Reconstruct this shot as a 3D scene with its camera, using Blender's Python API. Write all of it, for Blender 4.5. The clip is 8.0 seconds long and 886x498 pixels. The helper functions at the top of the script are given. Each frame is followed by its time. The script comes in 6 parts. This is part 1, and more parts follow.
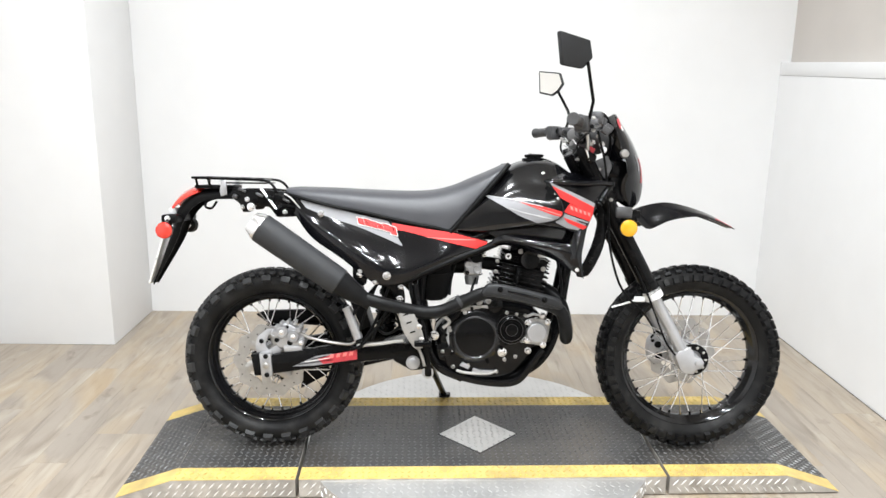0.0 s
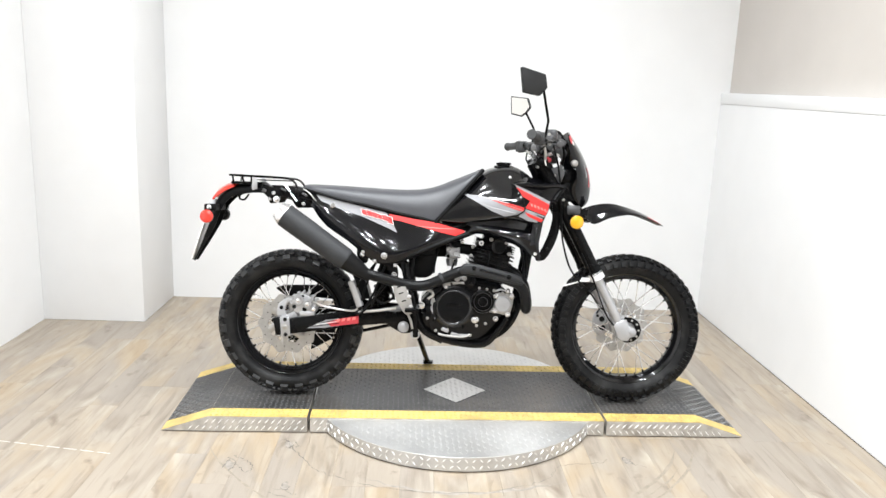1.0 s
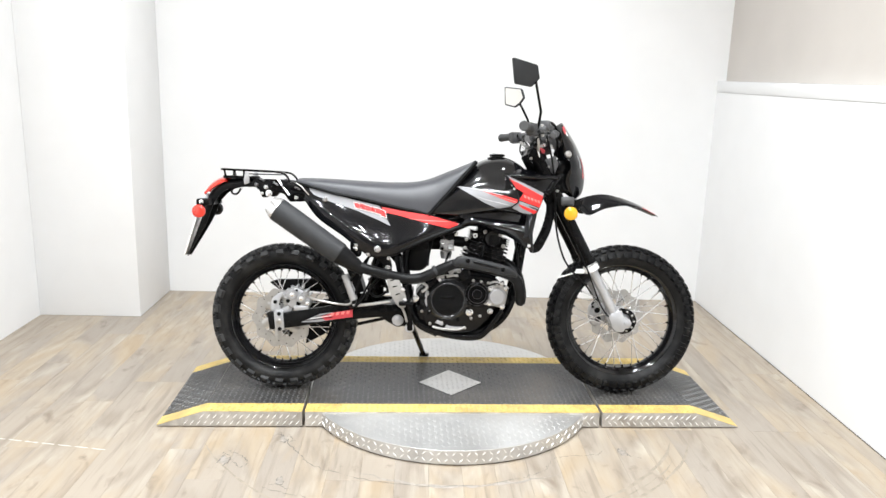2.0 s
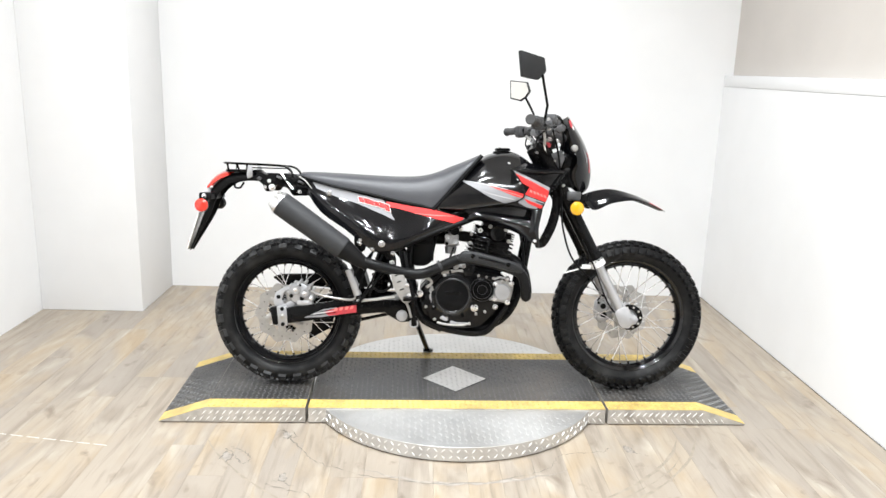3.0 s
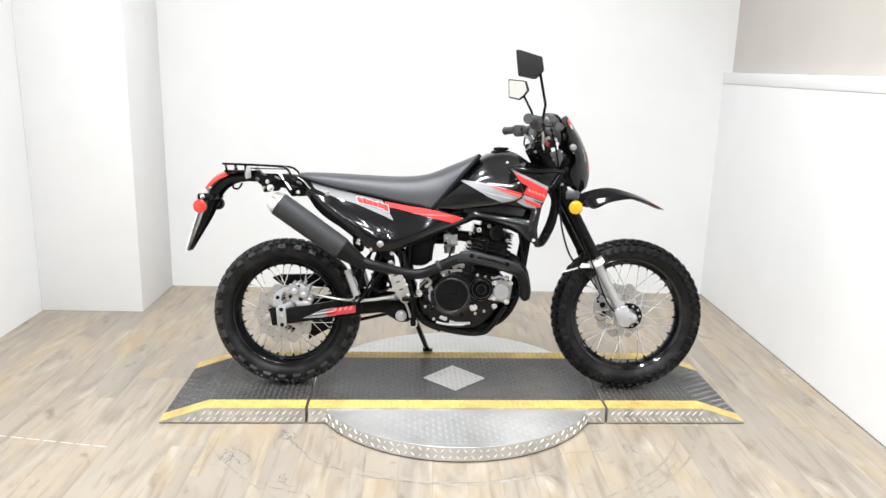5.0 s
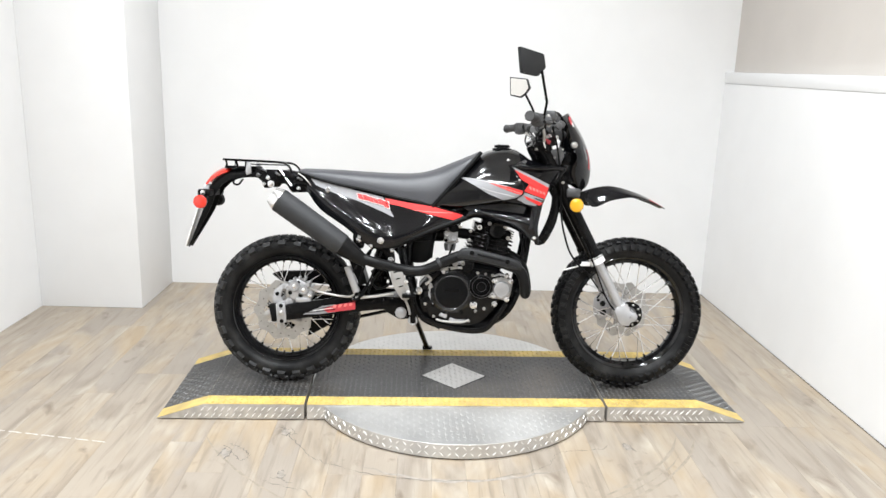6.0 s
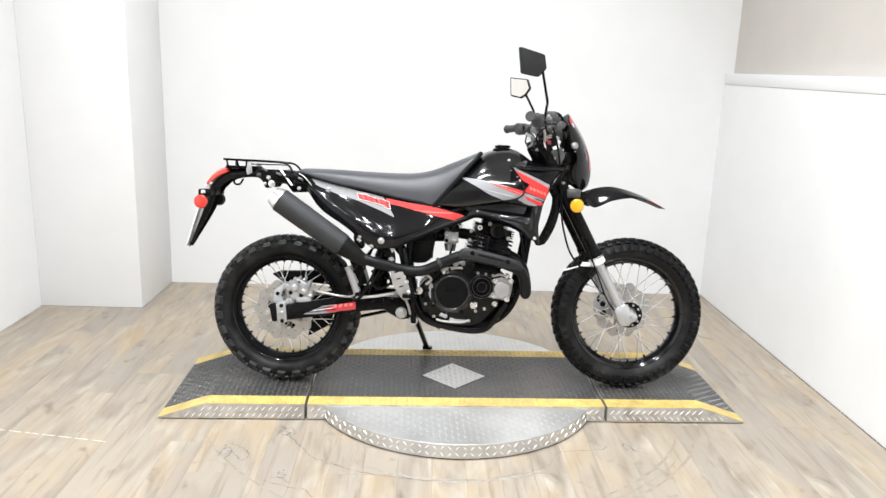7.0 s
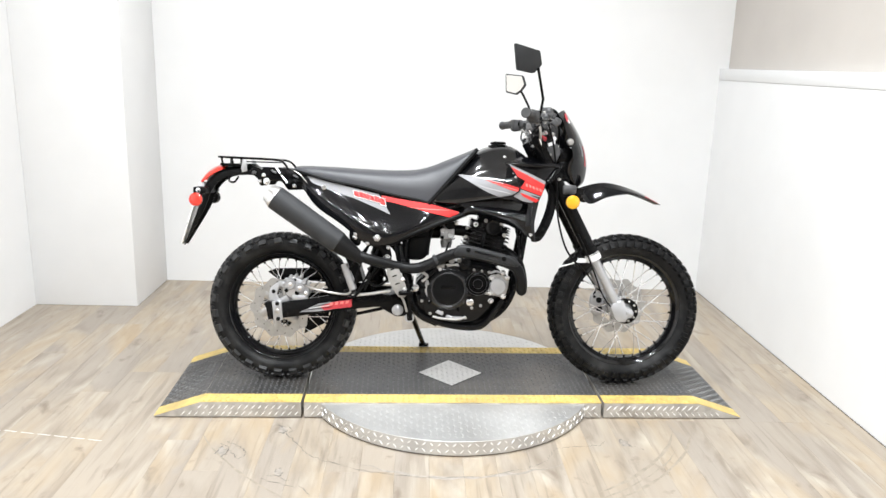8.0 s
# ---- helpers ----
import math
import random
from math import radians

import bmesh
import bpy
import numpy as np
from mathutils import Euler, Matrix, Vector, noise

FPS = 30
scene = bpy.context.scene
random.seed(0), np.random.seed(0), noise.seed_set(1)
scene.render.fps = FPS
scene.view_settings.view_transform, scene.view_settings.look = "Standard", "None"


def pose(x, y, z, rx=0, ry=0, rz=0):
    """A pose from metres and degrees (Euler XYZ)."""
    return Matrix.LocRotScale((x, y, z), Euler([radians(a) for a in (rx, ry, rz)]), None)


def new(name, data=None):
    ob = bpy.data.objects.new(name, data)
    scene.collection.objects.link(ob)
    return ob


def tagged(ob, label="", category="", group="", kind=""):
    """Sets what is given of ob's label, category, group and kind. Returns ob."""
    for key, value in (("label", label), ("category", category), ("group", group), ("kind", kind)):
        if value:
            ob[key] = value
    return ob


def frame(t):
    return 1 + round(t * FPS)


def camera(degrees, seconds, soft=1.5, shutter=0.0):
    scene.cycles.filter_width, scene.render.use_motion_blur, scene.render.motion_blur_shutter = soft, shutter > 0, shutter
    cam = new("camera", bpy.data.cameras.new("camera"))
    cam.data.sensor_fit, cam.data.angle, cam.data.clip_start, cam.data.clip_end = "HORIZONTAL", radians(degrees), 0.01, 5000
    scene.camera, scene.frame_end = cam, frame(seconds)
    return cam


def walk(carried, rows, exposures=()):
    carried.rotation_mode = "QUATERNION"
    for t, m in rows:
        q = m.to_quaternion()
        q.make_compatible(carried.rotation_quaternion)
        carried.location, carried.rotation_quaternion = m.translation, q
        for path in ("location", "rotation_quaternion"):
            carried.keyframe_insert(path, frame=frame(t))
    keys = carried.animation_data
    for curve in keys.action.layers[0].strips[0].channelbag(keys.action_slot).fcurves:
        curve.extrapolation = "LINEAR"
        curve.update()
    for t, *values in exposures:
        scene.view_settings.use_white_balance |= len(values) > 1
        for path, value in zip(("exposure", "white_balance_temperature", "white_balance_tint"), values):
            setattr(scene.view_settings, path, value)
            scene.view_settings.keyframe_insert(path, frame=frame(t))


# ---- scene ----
cam = camera(60.3, 8.0)
PATH = [
    (0.0, -0.239, -2.459, 1.335, -2.341, -13.672, -0.857),
    (0.1, -0.227, -2.555, 1.335, -2.343, -13.089, -1.32),
    (0.2, -0.213, -2.638, 1.35, -2.007, -13.636, -1.774),
    (0.3, -0.211, -2.717, 1.358, -1.65, -13.96, -1.726),
    (0.4, -0.217, -2.786, 1.366, -1.494, -13.421, -1.247),
    (0.5, -0.221, -2.845, 1.372, -1.421, -12.393, -1.501),
    (0.6, -0.23, -2.912, 1.375, -1.785, -11.703, -1.192),
    (0.7, -0.238, -2.974, 1.367, -2.001, -11.837, -1.01),
    (0.8, -0.242, -3.022, 1.366, -2.205, -12.729, -1.416),
    (0.9, -0.252, -3.062, 1.364, -2.716, -12.362, -2.033),
    (1.0, -0.259, -3.087, 1.358, -3.005, -12.253, -2.215),
    (1.1, -0.254, -3.118, 1.367, -2.716, -12.308, -1.984),
    (1.2, -0.263, -3.105, 1.355, -3.01, -12.98, -1.6),
    (2.3, -0.222, -3.067, 1.37, -3.051, -13.038, -1.694),
    (2.5, -0.229, -3.058, 1.367, -2.86, -13.25, -1.661),
    (3.0, -0.236, -3.045, 1.358, -2.826, -13.356, -1.753),
    (3.5, -0.237, -3.036, 1.359, -2.914, -13.28, -1.755),
    (4.0, -0.231, -3.033, 1.358, -2.769, -13.434, -1.813),
    (4.5, -0.237, -3.033, 1.368, -2.943, -13.787, -1.793),
    (4.7, -0.229, -3.036, 1.369, -2.949, -13.594, -1.498),
    (5.8, -0.225, -3.046, 1.357, -2.502, -13.551, -1.568),
    (6.0, -0.226, -3.039, 1.355, -2.697, -13.556, -1.794),
    (6.5, -0.228, -3.044, 1.355, -3.016, -13.601, -1.712),
    (7.0, -0.233, -3.042, 1.354, -2.769, -13.515, -1.912),
    (7.5, -0.231, -3.039, 1.354, -2.876, -13.606, -1.924),
    (8.0, -0.237, -3.038, 1.356, -3.201, -13.783, -1.739),
]
EXPOSURES = [(0.0, -0.09), (0.5, -0.07), (1.0, -0.03), (2.5, -0.02), (3.5, -0.03), (4.5, -0.08), (6.0, -0.15), (7.0, -0.12), (8.0, -0.05)]
walk(cam, [(t, pose(x, y, z, 90 + pitch, roll, yaw)) for t, x, y, z, yaw, pitch, roll in PATH], EXPOSURES)

# ---- light: rows of round ceiling lamps over the bay ----
world = bpy.data.worlds.new("world")
scene.world = world
world.use_nodes = True
world.node_tree.nodes["Background"].inputs[0].default_value = (0.9, 0.95, 1.0, 1)
world.node_tree.nodes["Background"].inputs[1].default_value = 0.05
CEILING = 3.8
LAMP_WATTS = 32.5
for ix in range(2):
    for iy in range(6):
        lamp_data = bpy.data.lights.new("ceiling_lamp", "AREA")
        lamp_data.shape, lamp_data.size, lamp_data.energy = "DISK", 0.12, LAMP_WATTS
        lamp_data.spread = radians(140)
        lamp_data.color = (0.925, 0.967, 1.0)
        lamp = new("ceiling_lamp", lamp_data)
        lamp.matrix_world = pose(-0.85 + 1.2 * ix, -5.3 + 1.02 * iy, CEILING - 0.03)


# ---- materials ----
def material(name, color, rough=0.5, metal=0.0, vary=0.08, scale=12.0, bump=0.0, bump_scale=200.0, coat=0.0,
             spec=0.5, dirt=None, dirt_scale=2.5, dirt_amount=0.3, spread=0.0, rough_vary=0.08):
    """A surface with fine grain, broad stains and a little uneven gloss; spread varies it from piece to piece."""
    m = bpy.data.materials.new(name)
    m.use_nodes = True
    tree = m.node_tree
    nodes, links = tree.nodes, tree.links
    shader = nodes["Principled BSDF"]
    coords = nodes.new("ShaderNodeTexCoord")
    fine = nodes.new("ShaderNodeTexNoise")
    fine.inputs["Scale"].default_value, fine.inputs["Detail"].default_value = scale, 6
    links.new(coords.outputs["Object"], fine.inputs["Vector"])
    ramp = nodes.new("ShaderNodeMapRange")
    ramp.inputs["From Min"].default_value, ramp.inputs["From Max"].default_value = 0.3, 0.7
    ramp.inputs["To Min"].default_value, ramp.inputs["To Max"].default_value = 1 - vary, 1 + vary
    links.new(fine.outputs["Fac"], ramp.inputs["Value"])
    tone = nodes.new("ShaderNodeHueSaturation")
    tone.inputs["Color"].default_value = (*color, 1)
    links.new(ramp.outputs["Result"], tone.inputs["Value"])
    out = tone.outputs["Color"]
    if spread:
        info = nodes.new("ShaderNodeObjectInfo")
        each = nodes.new("ShaderNodeMapRange")
        each.inputs["To Min"].default_value, each.inputs["To Max"].default_value = 1 - spread, 1 + spread
        links.new(info.outputs["Random"], each.inputs["Value"])
        piece = nodes.new("ShaderNodeHueSaturation")
        links.new(out, piece.inputs["Color"])
        links.new(each.outputs["Result"], piece.inputs["Value"])
        out = piece.outputs["Color"]
    if dirt:
        broad = nodes.new("ShaderNodeTexNoise")
        broad.inputs["Scale"].default_value, broad.inputs["Detail"].default_value = dirt_scale, 8
        links.new(coords.outputs["Object"], broad.inputs["Vector"])
        mask = nodes.new("ShaderNodeMapRange")
        mask.inputs["From Min"].default_value, mask.inputs["From Max"].default_value = 0.48, 0.72
        mask.inputs["To Max"].default_value = dirt_amount
        links.new(broad.outputs["Fac"], mask.inputs["Value"])
        mix = nodes.new("ShaderNodeMix")
        mix.data_type = "RGBA"
        mix.inputs[7].default_value = (*dirt, 1)
        links.new(mask.outputs["Result"], mix.inputs[0])
        links.new(out, mix.inputs[6])
        out = mix.outputs[2]
    links.new(out, shader.inputs["Base Color"])
    gloss = nodes.new("ShaderNodeMapRange")
    gloss.inputs["To Min"].default_value, gloss.inputs["To Max"].default_value = max(rough - rough_vary, 0.02), rough + rough_vary
    links.new(fine.outputs["Fac"], gloss.inputs["Value"])
    links.new(gloss.outputs["Result"], shader.inputs["Roughness"])
    shader.inputs["Metallic"].default_value = metal
    shader.inputs["Specular IOR Level"].default_value = spec
    shader.inputs["Coat Weight"].default_value = coat
    shader.inputs["Coat Roughness"].default_value = 0.04
    if bump:
        grain = nodes.new("ShaderNodeTexNoise")
        grain.inputs["Scale"].default_value, grain.inputs["Detail"].default_value = bump_scale, 4
        links.new(coords.outputs["Object"], grain.inputs["Vector"])
        relief = nodes.new("ShaderNodeBump")
        relief.inputs["Strength"].default_value, relief.inputs["Distance"].default_value = bump, 0.002
        links.new(grain.outputs["Fac"], relief.inputs["Height"])
        links.new(relief.outputs["Normal"], shader.inputs["Normal"])
    return m


def plank_material():
    """Wood-look vinyl: soft tan and grey-brown streaks along each plank, no two planks alike."""
    m = bpy.data.materials.new("plank_vinyl")
    m.use_nodes = True
    nodes, links = m.node_tree.nodes, m.node_tree.links
    shader = nodes["Principled BSDF"]
    coords, info = nodes.new("ShaderNodeTexCoord"), nodes.new("ShaderNodeObjectInfo")
    offset = nodes.new("ShaderNodeMath")
    offset.operation, offset.inputs[1].default_value = "MULTIPLY", 57.0
    links.new(info.outputs["Random"], offset.inputs[0])

    def streaks(sx, sy, detail, low, high):
        stretch = nodes.new("ShaderNodeVectorMath")
        stretch.operation, stretch.inputs[1].default_value = "MULTIPLY_ADD", (sx, sy, 1.0)
        links.new(coords.outputs["Object"], stretch.inputs[0])
        links.new(offset.outputs[0], stretch.inputs[2])
        n = nodes.new("ShaderNodeTexNoise")
        n.inputs["Scale"].default_value, n.inputs["Detail"].default_value, n.inputs["Roughness"].default_value = 1.0, detail, 0.55
        n.inputs["Distortion"].default_value = 0.6
        links.new(stretch.outputs[0], n.inputs["Vector"])
        r = nodes.new("ShaderNodeMapRange")
        r.inputs["From Min"].default_value, r.inputs["From Max"].default_value = low, high
        links.new(n.outputs["Fac"], r.inputs["Value"])
        return r.outputs["Result"]

    def mix(fac, a, b):
        n = nodes.new("ShaderNodeMix")
        n.data_type = "RGBA"
        links.new(fac, n.inputs[0])
        for k, v in ((6, a), (7, b)):
            if isinstance(v, tuple):
                n.inputs[k].default_value = (*v, 1)
            else:
                links.new(v, n.inputs[k])
        return n.outputs[2]

    tone = mix(info.outputs["Random"], (0.28, 0.244, 0.206), (0.345, 0.292, 0.23))
    tone = mix(streaks(8.0, 1.2, 5, 0.42, 0.7), tone, (0.19, 0.154, 0.118))
    tone = mix(streaks(6.5, 1.4, 4, 0.46, 0.74), tone, (0.47, 0.42, 0.35))
    tone = mix(streaks(4.4, 1.6, 5, 0.47, 0.7), tone, (0.33, 0.254, 0.168))
    tone = mix(streaks(48.0, 2.5, 5, 0.55, 0.95), tone, (0.13, 0.1, 0.075))
    tone = mix(streaks(10.0, 6.5, 4, 0.62, 0.8), tone, (0.15, 0.115, 0.085))
    links.new(tone, shader.inputs["Base Color"])
    gloss = nodes.new("ShaderNodeMapRange")
    gloss.inputs["To Min"].default_value, gloss.inputs["To Max"].default_value = 0.34, 0.5
    links.new(streaks(20.0, 4.0, 4, 0.3, 0.7), gloss.inputs["Value"])
    links.new(gloss.outputs["Result"], shader.inputs["Roughness"])
    relief = nodes.new("ShaderNodeBump")
    relief.inputs["Strength"].default_value, relief.inputs["Distance"].default_value = 0.12, 0.002
    links.new(streaks(90.0, 5.0, 4, 0.3, 0.7), relief.inputs["Height"])
    links.new(relief.outputs["Normal"], shader.inputs["Normal"])
    return m


PAINT = material("white_wall_paint", (0.79, 0.79, 0.792), 0.55, vary=0.015, scale=5, bump=0.08, bump_scale=160, dirt=(0.7, 0.685, 0.67), dirt_scale=1.2, dirt_amount=0.18)
# Weaker light on the upper right wall is put into this tan colour.
TAN = material("dim_toned_wall", (0.53, 0.495, 0.46), 0.6, vary=0.03, scale=4, dirt=(0.52, 0.48, 0.44), dirt_scale=0.8, dirt_amount=0.4)
CEIL = material("ceiling_paint", (0.85, 0.845, 0.83), 0.8, vary=0.02)
PLANK = plank_material()
SUB = material("floor_joint", (0.13, 0.105, 0.08), 0.8)
SCUFF = material("scuffed_vinyl", (0.17, 0.15, 0.13), 0.6, vary=0.25, scale=40)
SMUDGE = material("tyre_smudge", (0.27, 0.232, 0.185), 0.5, vary=0.2, scale=30)
TORN = material("torn_vinyl_backing", (0.31, 0.28, 0.245), 0.75, vary=0.2, scale=50, dirt=(0.2, 0.175, 0.145), dirt_scale=30, dirt_amount=0.7)
TREAD = material("dark_tread_plate", (0.055, 0.0545, 0.0545), 0.4, metal=0.3, vary=0.2, scale=18, dirt=(0.12, 0.102, 0.084), dirt_scale=4.0, dirt_amount=0.6, bump=0.12, bump_scale=90)
# Lighter copy of the tread plate; the glints on its lugs are coloured in.
TREAD_LUG = material("glint_tread_lug", (0.15, 0.15, 0.15), 0.34, metal=0.4, vary=0.2, scale=30)
YELLOW = material("yellow_safety_paint", (0.57, 0.415, 0.135), 0.46, vary=0.16, scale=25, dirt=(0.33, 0.25, 0.1), dirt_scale=9, dirt_amount=0.85)
# Slightly brighter than the stripe so that its lugs stand out.
YELLOW_LUG = material("brighter_yellow_lug", (0.62, 0.46, 0.13), 0.38, metal=0.2, vary=0.25, scale=60, dirt=(0.3, 0.24, 0.12), dirt_scale=12, dirt_amount=0.6)
ALU = material("bare_tread_aluminium", (0.58, 0.575, 0.565), 0.37, metal=0.7, vary=0.08, scale=14, dirt=(0.4, 0.38, 0.36), dirt_scale=3.5, dirt_amount=0.45, bump=0.08, bump_scale=120)
SIDE = material("dull_tread_side", (0.47, 0.445, 0.41), 0.48, metal=0.35, vary=0.2, scale=25, dirt=(0.17, 0.14, 0.11), dirt_scale=12, dirt_amount=0.6)
# Near-white colour carries the highlights on side lugs, rim lugs and plate backing.
LUG = material("highlight_bright_metal", (0.86, 0.855, 0.84), 0.3, metal=0.4, vary=0.06, scale=40)
DULL_RED = material("dull_red_decal", (0.42, 0.035, 0.045), 0.35, vary=0.25, scale=60)
PIPE = material("black_exhaust_pipe", (0.008, 0.008, 0.0083), 0.35, vary=0.2, scale=25, spec=0.12)
PLATE = material("dull_alloy_plate", (0.33, 0.32, 0.305), 0.45, metal=0.45, vary=0.12, scale=30)
TANK = material("black_tank_lacquer", (0.004, 0.004, 0.0046), 0.1, vary=0.1, spec=0.5, rough_vary=0.03)
# Metal of the rack fittings and of the rings drawn as edge highlights.
RING = material("glint_and_fitting_metal", (0.13, 0.13, 0.135), 0.3, metal=1.0, vary=0.3, scale=60)
GRIP = material("grey_grip_rubber", (0.055, 0.055, 0.056), 0.6, vary=0.2, scale=60, bump=0.2, bump_scale=500, spec=0.25)
GLOSS = material("black_gloss_plastic", (0.0035, 0.0036, 0.0046), 0.08, vary=0.12, spec=0.34, rough_vary=0.02)
RIM = material("black_anodised_rim", (0.0035, 0.0035, 0.004), 0.09, vary=0.15, spec=0.45, rough_vary=0.03)
SATIN = material("black_satin_metal", (0.003, 0.003, 0.0032), 0.2, vary=0.2, scale=30, spec=0.12)
CASE = material("black_gloss_case_paint", (0.003, 0.003, 0.0033), 0.11, vary=0.2, scale=30, spec=0.22, rough_vary=0.05)
BLACK_CHROME = material("polished_black_bevel", (0.03, 0.03, 0.031), 0.16, metal=0.7, vary=0.15, scale=30, rough_vary=0.05)
GUN = material("gunmetal_casting", (0.09, 0.09, 0.093), 0.38, metal=0.6, vary=0.25, scale=40)
BEZEL = material("glossy_black_bevel", (0.003, 0.003, 0.0033), 0.16, vary=0.1, spec=0.14, rough_vary=0.03)
MATTE = material("black_matte_plastic", (0.0035, 0.0035, 0.0037), 0.42, vary=0.2, scale=30, bump=0.1, bump_scale=350, spec=0.12)
HEAT = material("grey_black_exhaust_paint", (0.027, 0.028, 0.03), 0.55, vary=0.15, scale=20, bump=0.1, bump_scale=400, spec=0.3)
# Lighter than the tyre: wear, plus light on the block faces put into colour.
KNOB = material("worn_and_lit_tread_rubber", (0.026, 0.026, 0.0265), 0.4, vary=0.3, scale=35, dirt=(0.05, 0.049, 0.047), dirt_scale=30, dirt_amount=0.4, bump=0.15, bump_scale=300, spec=0.25)
SHIELD = material("dark_shield_paint", (0.015, 0.0155, 0.0165), 0.5, vary=0.15, scale=20, bump=0.1, bump_scale=400, spec=0.3)
RUBBER = material("tyre_rubber", (0.0055, 0.0055, 0.0058), 0.45, vary=0.25, scale=20, dirt=(0.05, 0.049, 0.047), dirt_scale=14, dirt_amount=0.4, bump=0.18, bump_scale=260, spec=0.17)
VINYL = material("seat_vinyl", (0.045, 0.046, 0.052), 0.42, vary=0.06, scale=18, bump=0.18, bump_scale=420)
SILVER = material("cast_aluminium", (0.42, 0.42, 0.43), 0.36, metal=0.6, vary=0.08, scale=25, bump=0.06)
CHROME = material("polished_steel", (0.85, 0.85, 0.86), 0.22, metal=1.0, vary=0.05)
STEEL = material("brushed_disc_steel", (0.42, 0.41, 0.395), 0.36, metal=0.9, vary=0.1, scale=40)
RED = material("red_decal", (0.6, 0.028, 0.026), 0.4, vary=0.08, scale=40, spec=0.3)
GREY = material("silver_grey_decal", (0.25, 0.25, 0.26), 0.42, vary=0.08, spec=0.3)
WHITE = material("white_plastic", (0.78, 0.78, 0.77), 0.4, vary=0.04)
RED_LENS = material("red_lens", (0.62, 0.03, 0.016), 0.18, vary=0.06, coat=0.6)
AMBER = material("amber_lens", (0.7, 0.36, 0.006), 0.2, vary=0.05, coat=0.6)
CLEAR = material("pale_lens", (0.75, 0.76, 0.78), 0.12, vary=0.05, coat=0.8)
MIRROR = material("mirror_glass", (0.6, 0.58, 0.55), 0.02, metal=1.0, vary=0.0, rough_vary=0.0)
PALE_GREY = material("pale_grey_print", (0.4, 0.4, 0.405), 0.42, vary=0.1, scale=60, spec=0.3)
PALE_RED = material("pale_red_print", (0.72, 0.2, 0.18), 0.4, vary=0.1, scale=60, spec=0.3)


# ---- building helpers ----
def finish(bm, smooth=40):
    bmesh.ops.recalc_face_normals(bm, faces=bm.faces)
    for e in bm.edges:
        e.smooth = len(e.link_faces) == 2 and e.calc_face_angle(0) < radians(smooth)
    for f in bm.faces:
        f.smooth = True
    return bm


def part(name, bm, mat, parent=None, label="", smooth=40):
    me = bpy.data.meshes.new(name)
    finish(bm, smooth).to_mesh(me)
    bm.free()
    me.materials.append(mat)
    ob = new(name, me)
    ob.parent = parent
    return tagged(ob, label) if label else ob


def thing(name, label, category, m=None, group="", kind=""):
    ob = new(name)
    ob.empty_display_size = 0.05
    if m is not None:
        ob.matrix_world = m
    return tagged(ob, label, category, group, kind)


def box(x0, x1, y0, y1, z0, z1, bevel=0.0, bm=None, m=None):
    own = bmesh.new()
    bmesh.ops.create_cube(own, size=1, matrix=Matrix.Translation(((x0 + x1) / 2, (y0 + y1) / 2, (z0 + z1) / 2)) @ Matrix.Diagonal((x1 - x0, y1 - y0, z1 - z0, 1)))
    if bevel:
        bmesh.ops.bevel(own, geom=own.edges, offset=bevel, segments=2, affect="EDGES", profile=0.5)
    if m is not None:
        own.transform(m)
    return join(bm, own)


def join(bm, own):
    if bm is None:
        return own
    me = bpy.data.meshes.new("scratch")
    own.to_mesh(me)
    own.free()
    bm.from_mesh(me)
    bpy.data.meshes.remove(me)
    return bm


def smooth_line(pts, steps=6):
    """A Catmull-Rom line through a few guide points."""
    p = [Vector(q) for q in pts]
    p = [2 * p[0] - p[1], *p, 2 * p[-1] - p[-2]]
    out = []
    for i in range(1, len(p) - 2):
        for k in range(steps):
            t = k / steps
            out.append(0.5 * (2 * p[i] + (p[i + 1] - p[i - 1]) * t + (2 * p[i - 1] - 5 * p[i] + 4 * p[i + 1] - p[i + 2]) * t * t
                              + (3 * p[i] - p[i - 1] - 3 * p[i + 1] + p[i + 2]) * t ** 3))
    return out + [p[-2]]


def tube(pts, r, seg=10, steps=6, bm=None, r_end=None, flat=1.0):
    """A round bar or hose along guide points; steps=1 keeps the corners."""
    line = smooth_line(pts, steps) if steps > 1 else [Vector(q) for q in pts]
    own = bmesh.new()
    rings, n = [], len(line)
    up = Vector((0, 1, 0))
    for i, c in enumerate(line):
        way = (line[min(i + 1, n - 1)] - line[max(i - 1, 0)]).normalized()
        if abs(way.dot(up)) > 0.95:
            up = Vector((0, 0, 1)) if abs(way.z) < 0.9 else Vector((1, 0, 0))
        a = way.cross(up).normalized()
        b = way.cross(a)
        rr = r if r_end is None else r + (r_end - r) * i / (n - 1)
        rings.append([own.verts.new(c + rr * (a * math.cos(q) + b * flat * math.sin(q))) for q in (2 * math.pi * k / seg for k in range(seg))])
    for r0, r1 in zip(rings, rings[1:]):
        for k in range(seg):
            own.faces.new((r0[k], r0[(k + 1) % seg], r1[(k + 1) % seg], r1[k]))
    own.faces.new(rings[0])
    own.faces.new(rings[-1])
    return join(bm, own)


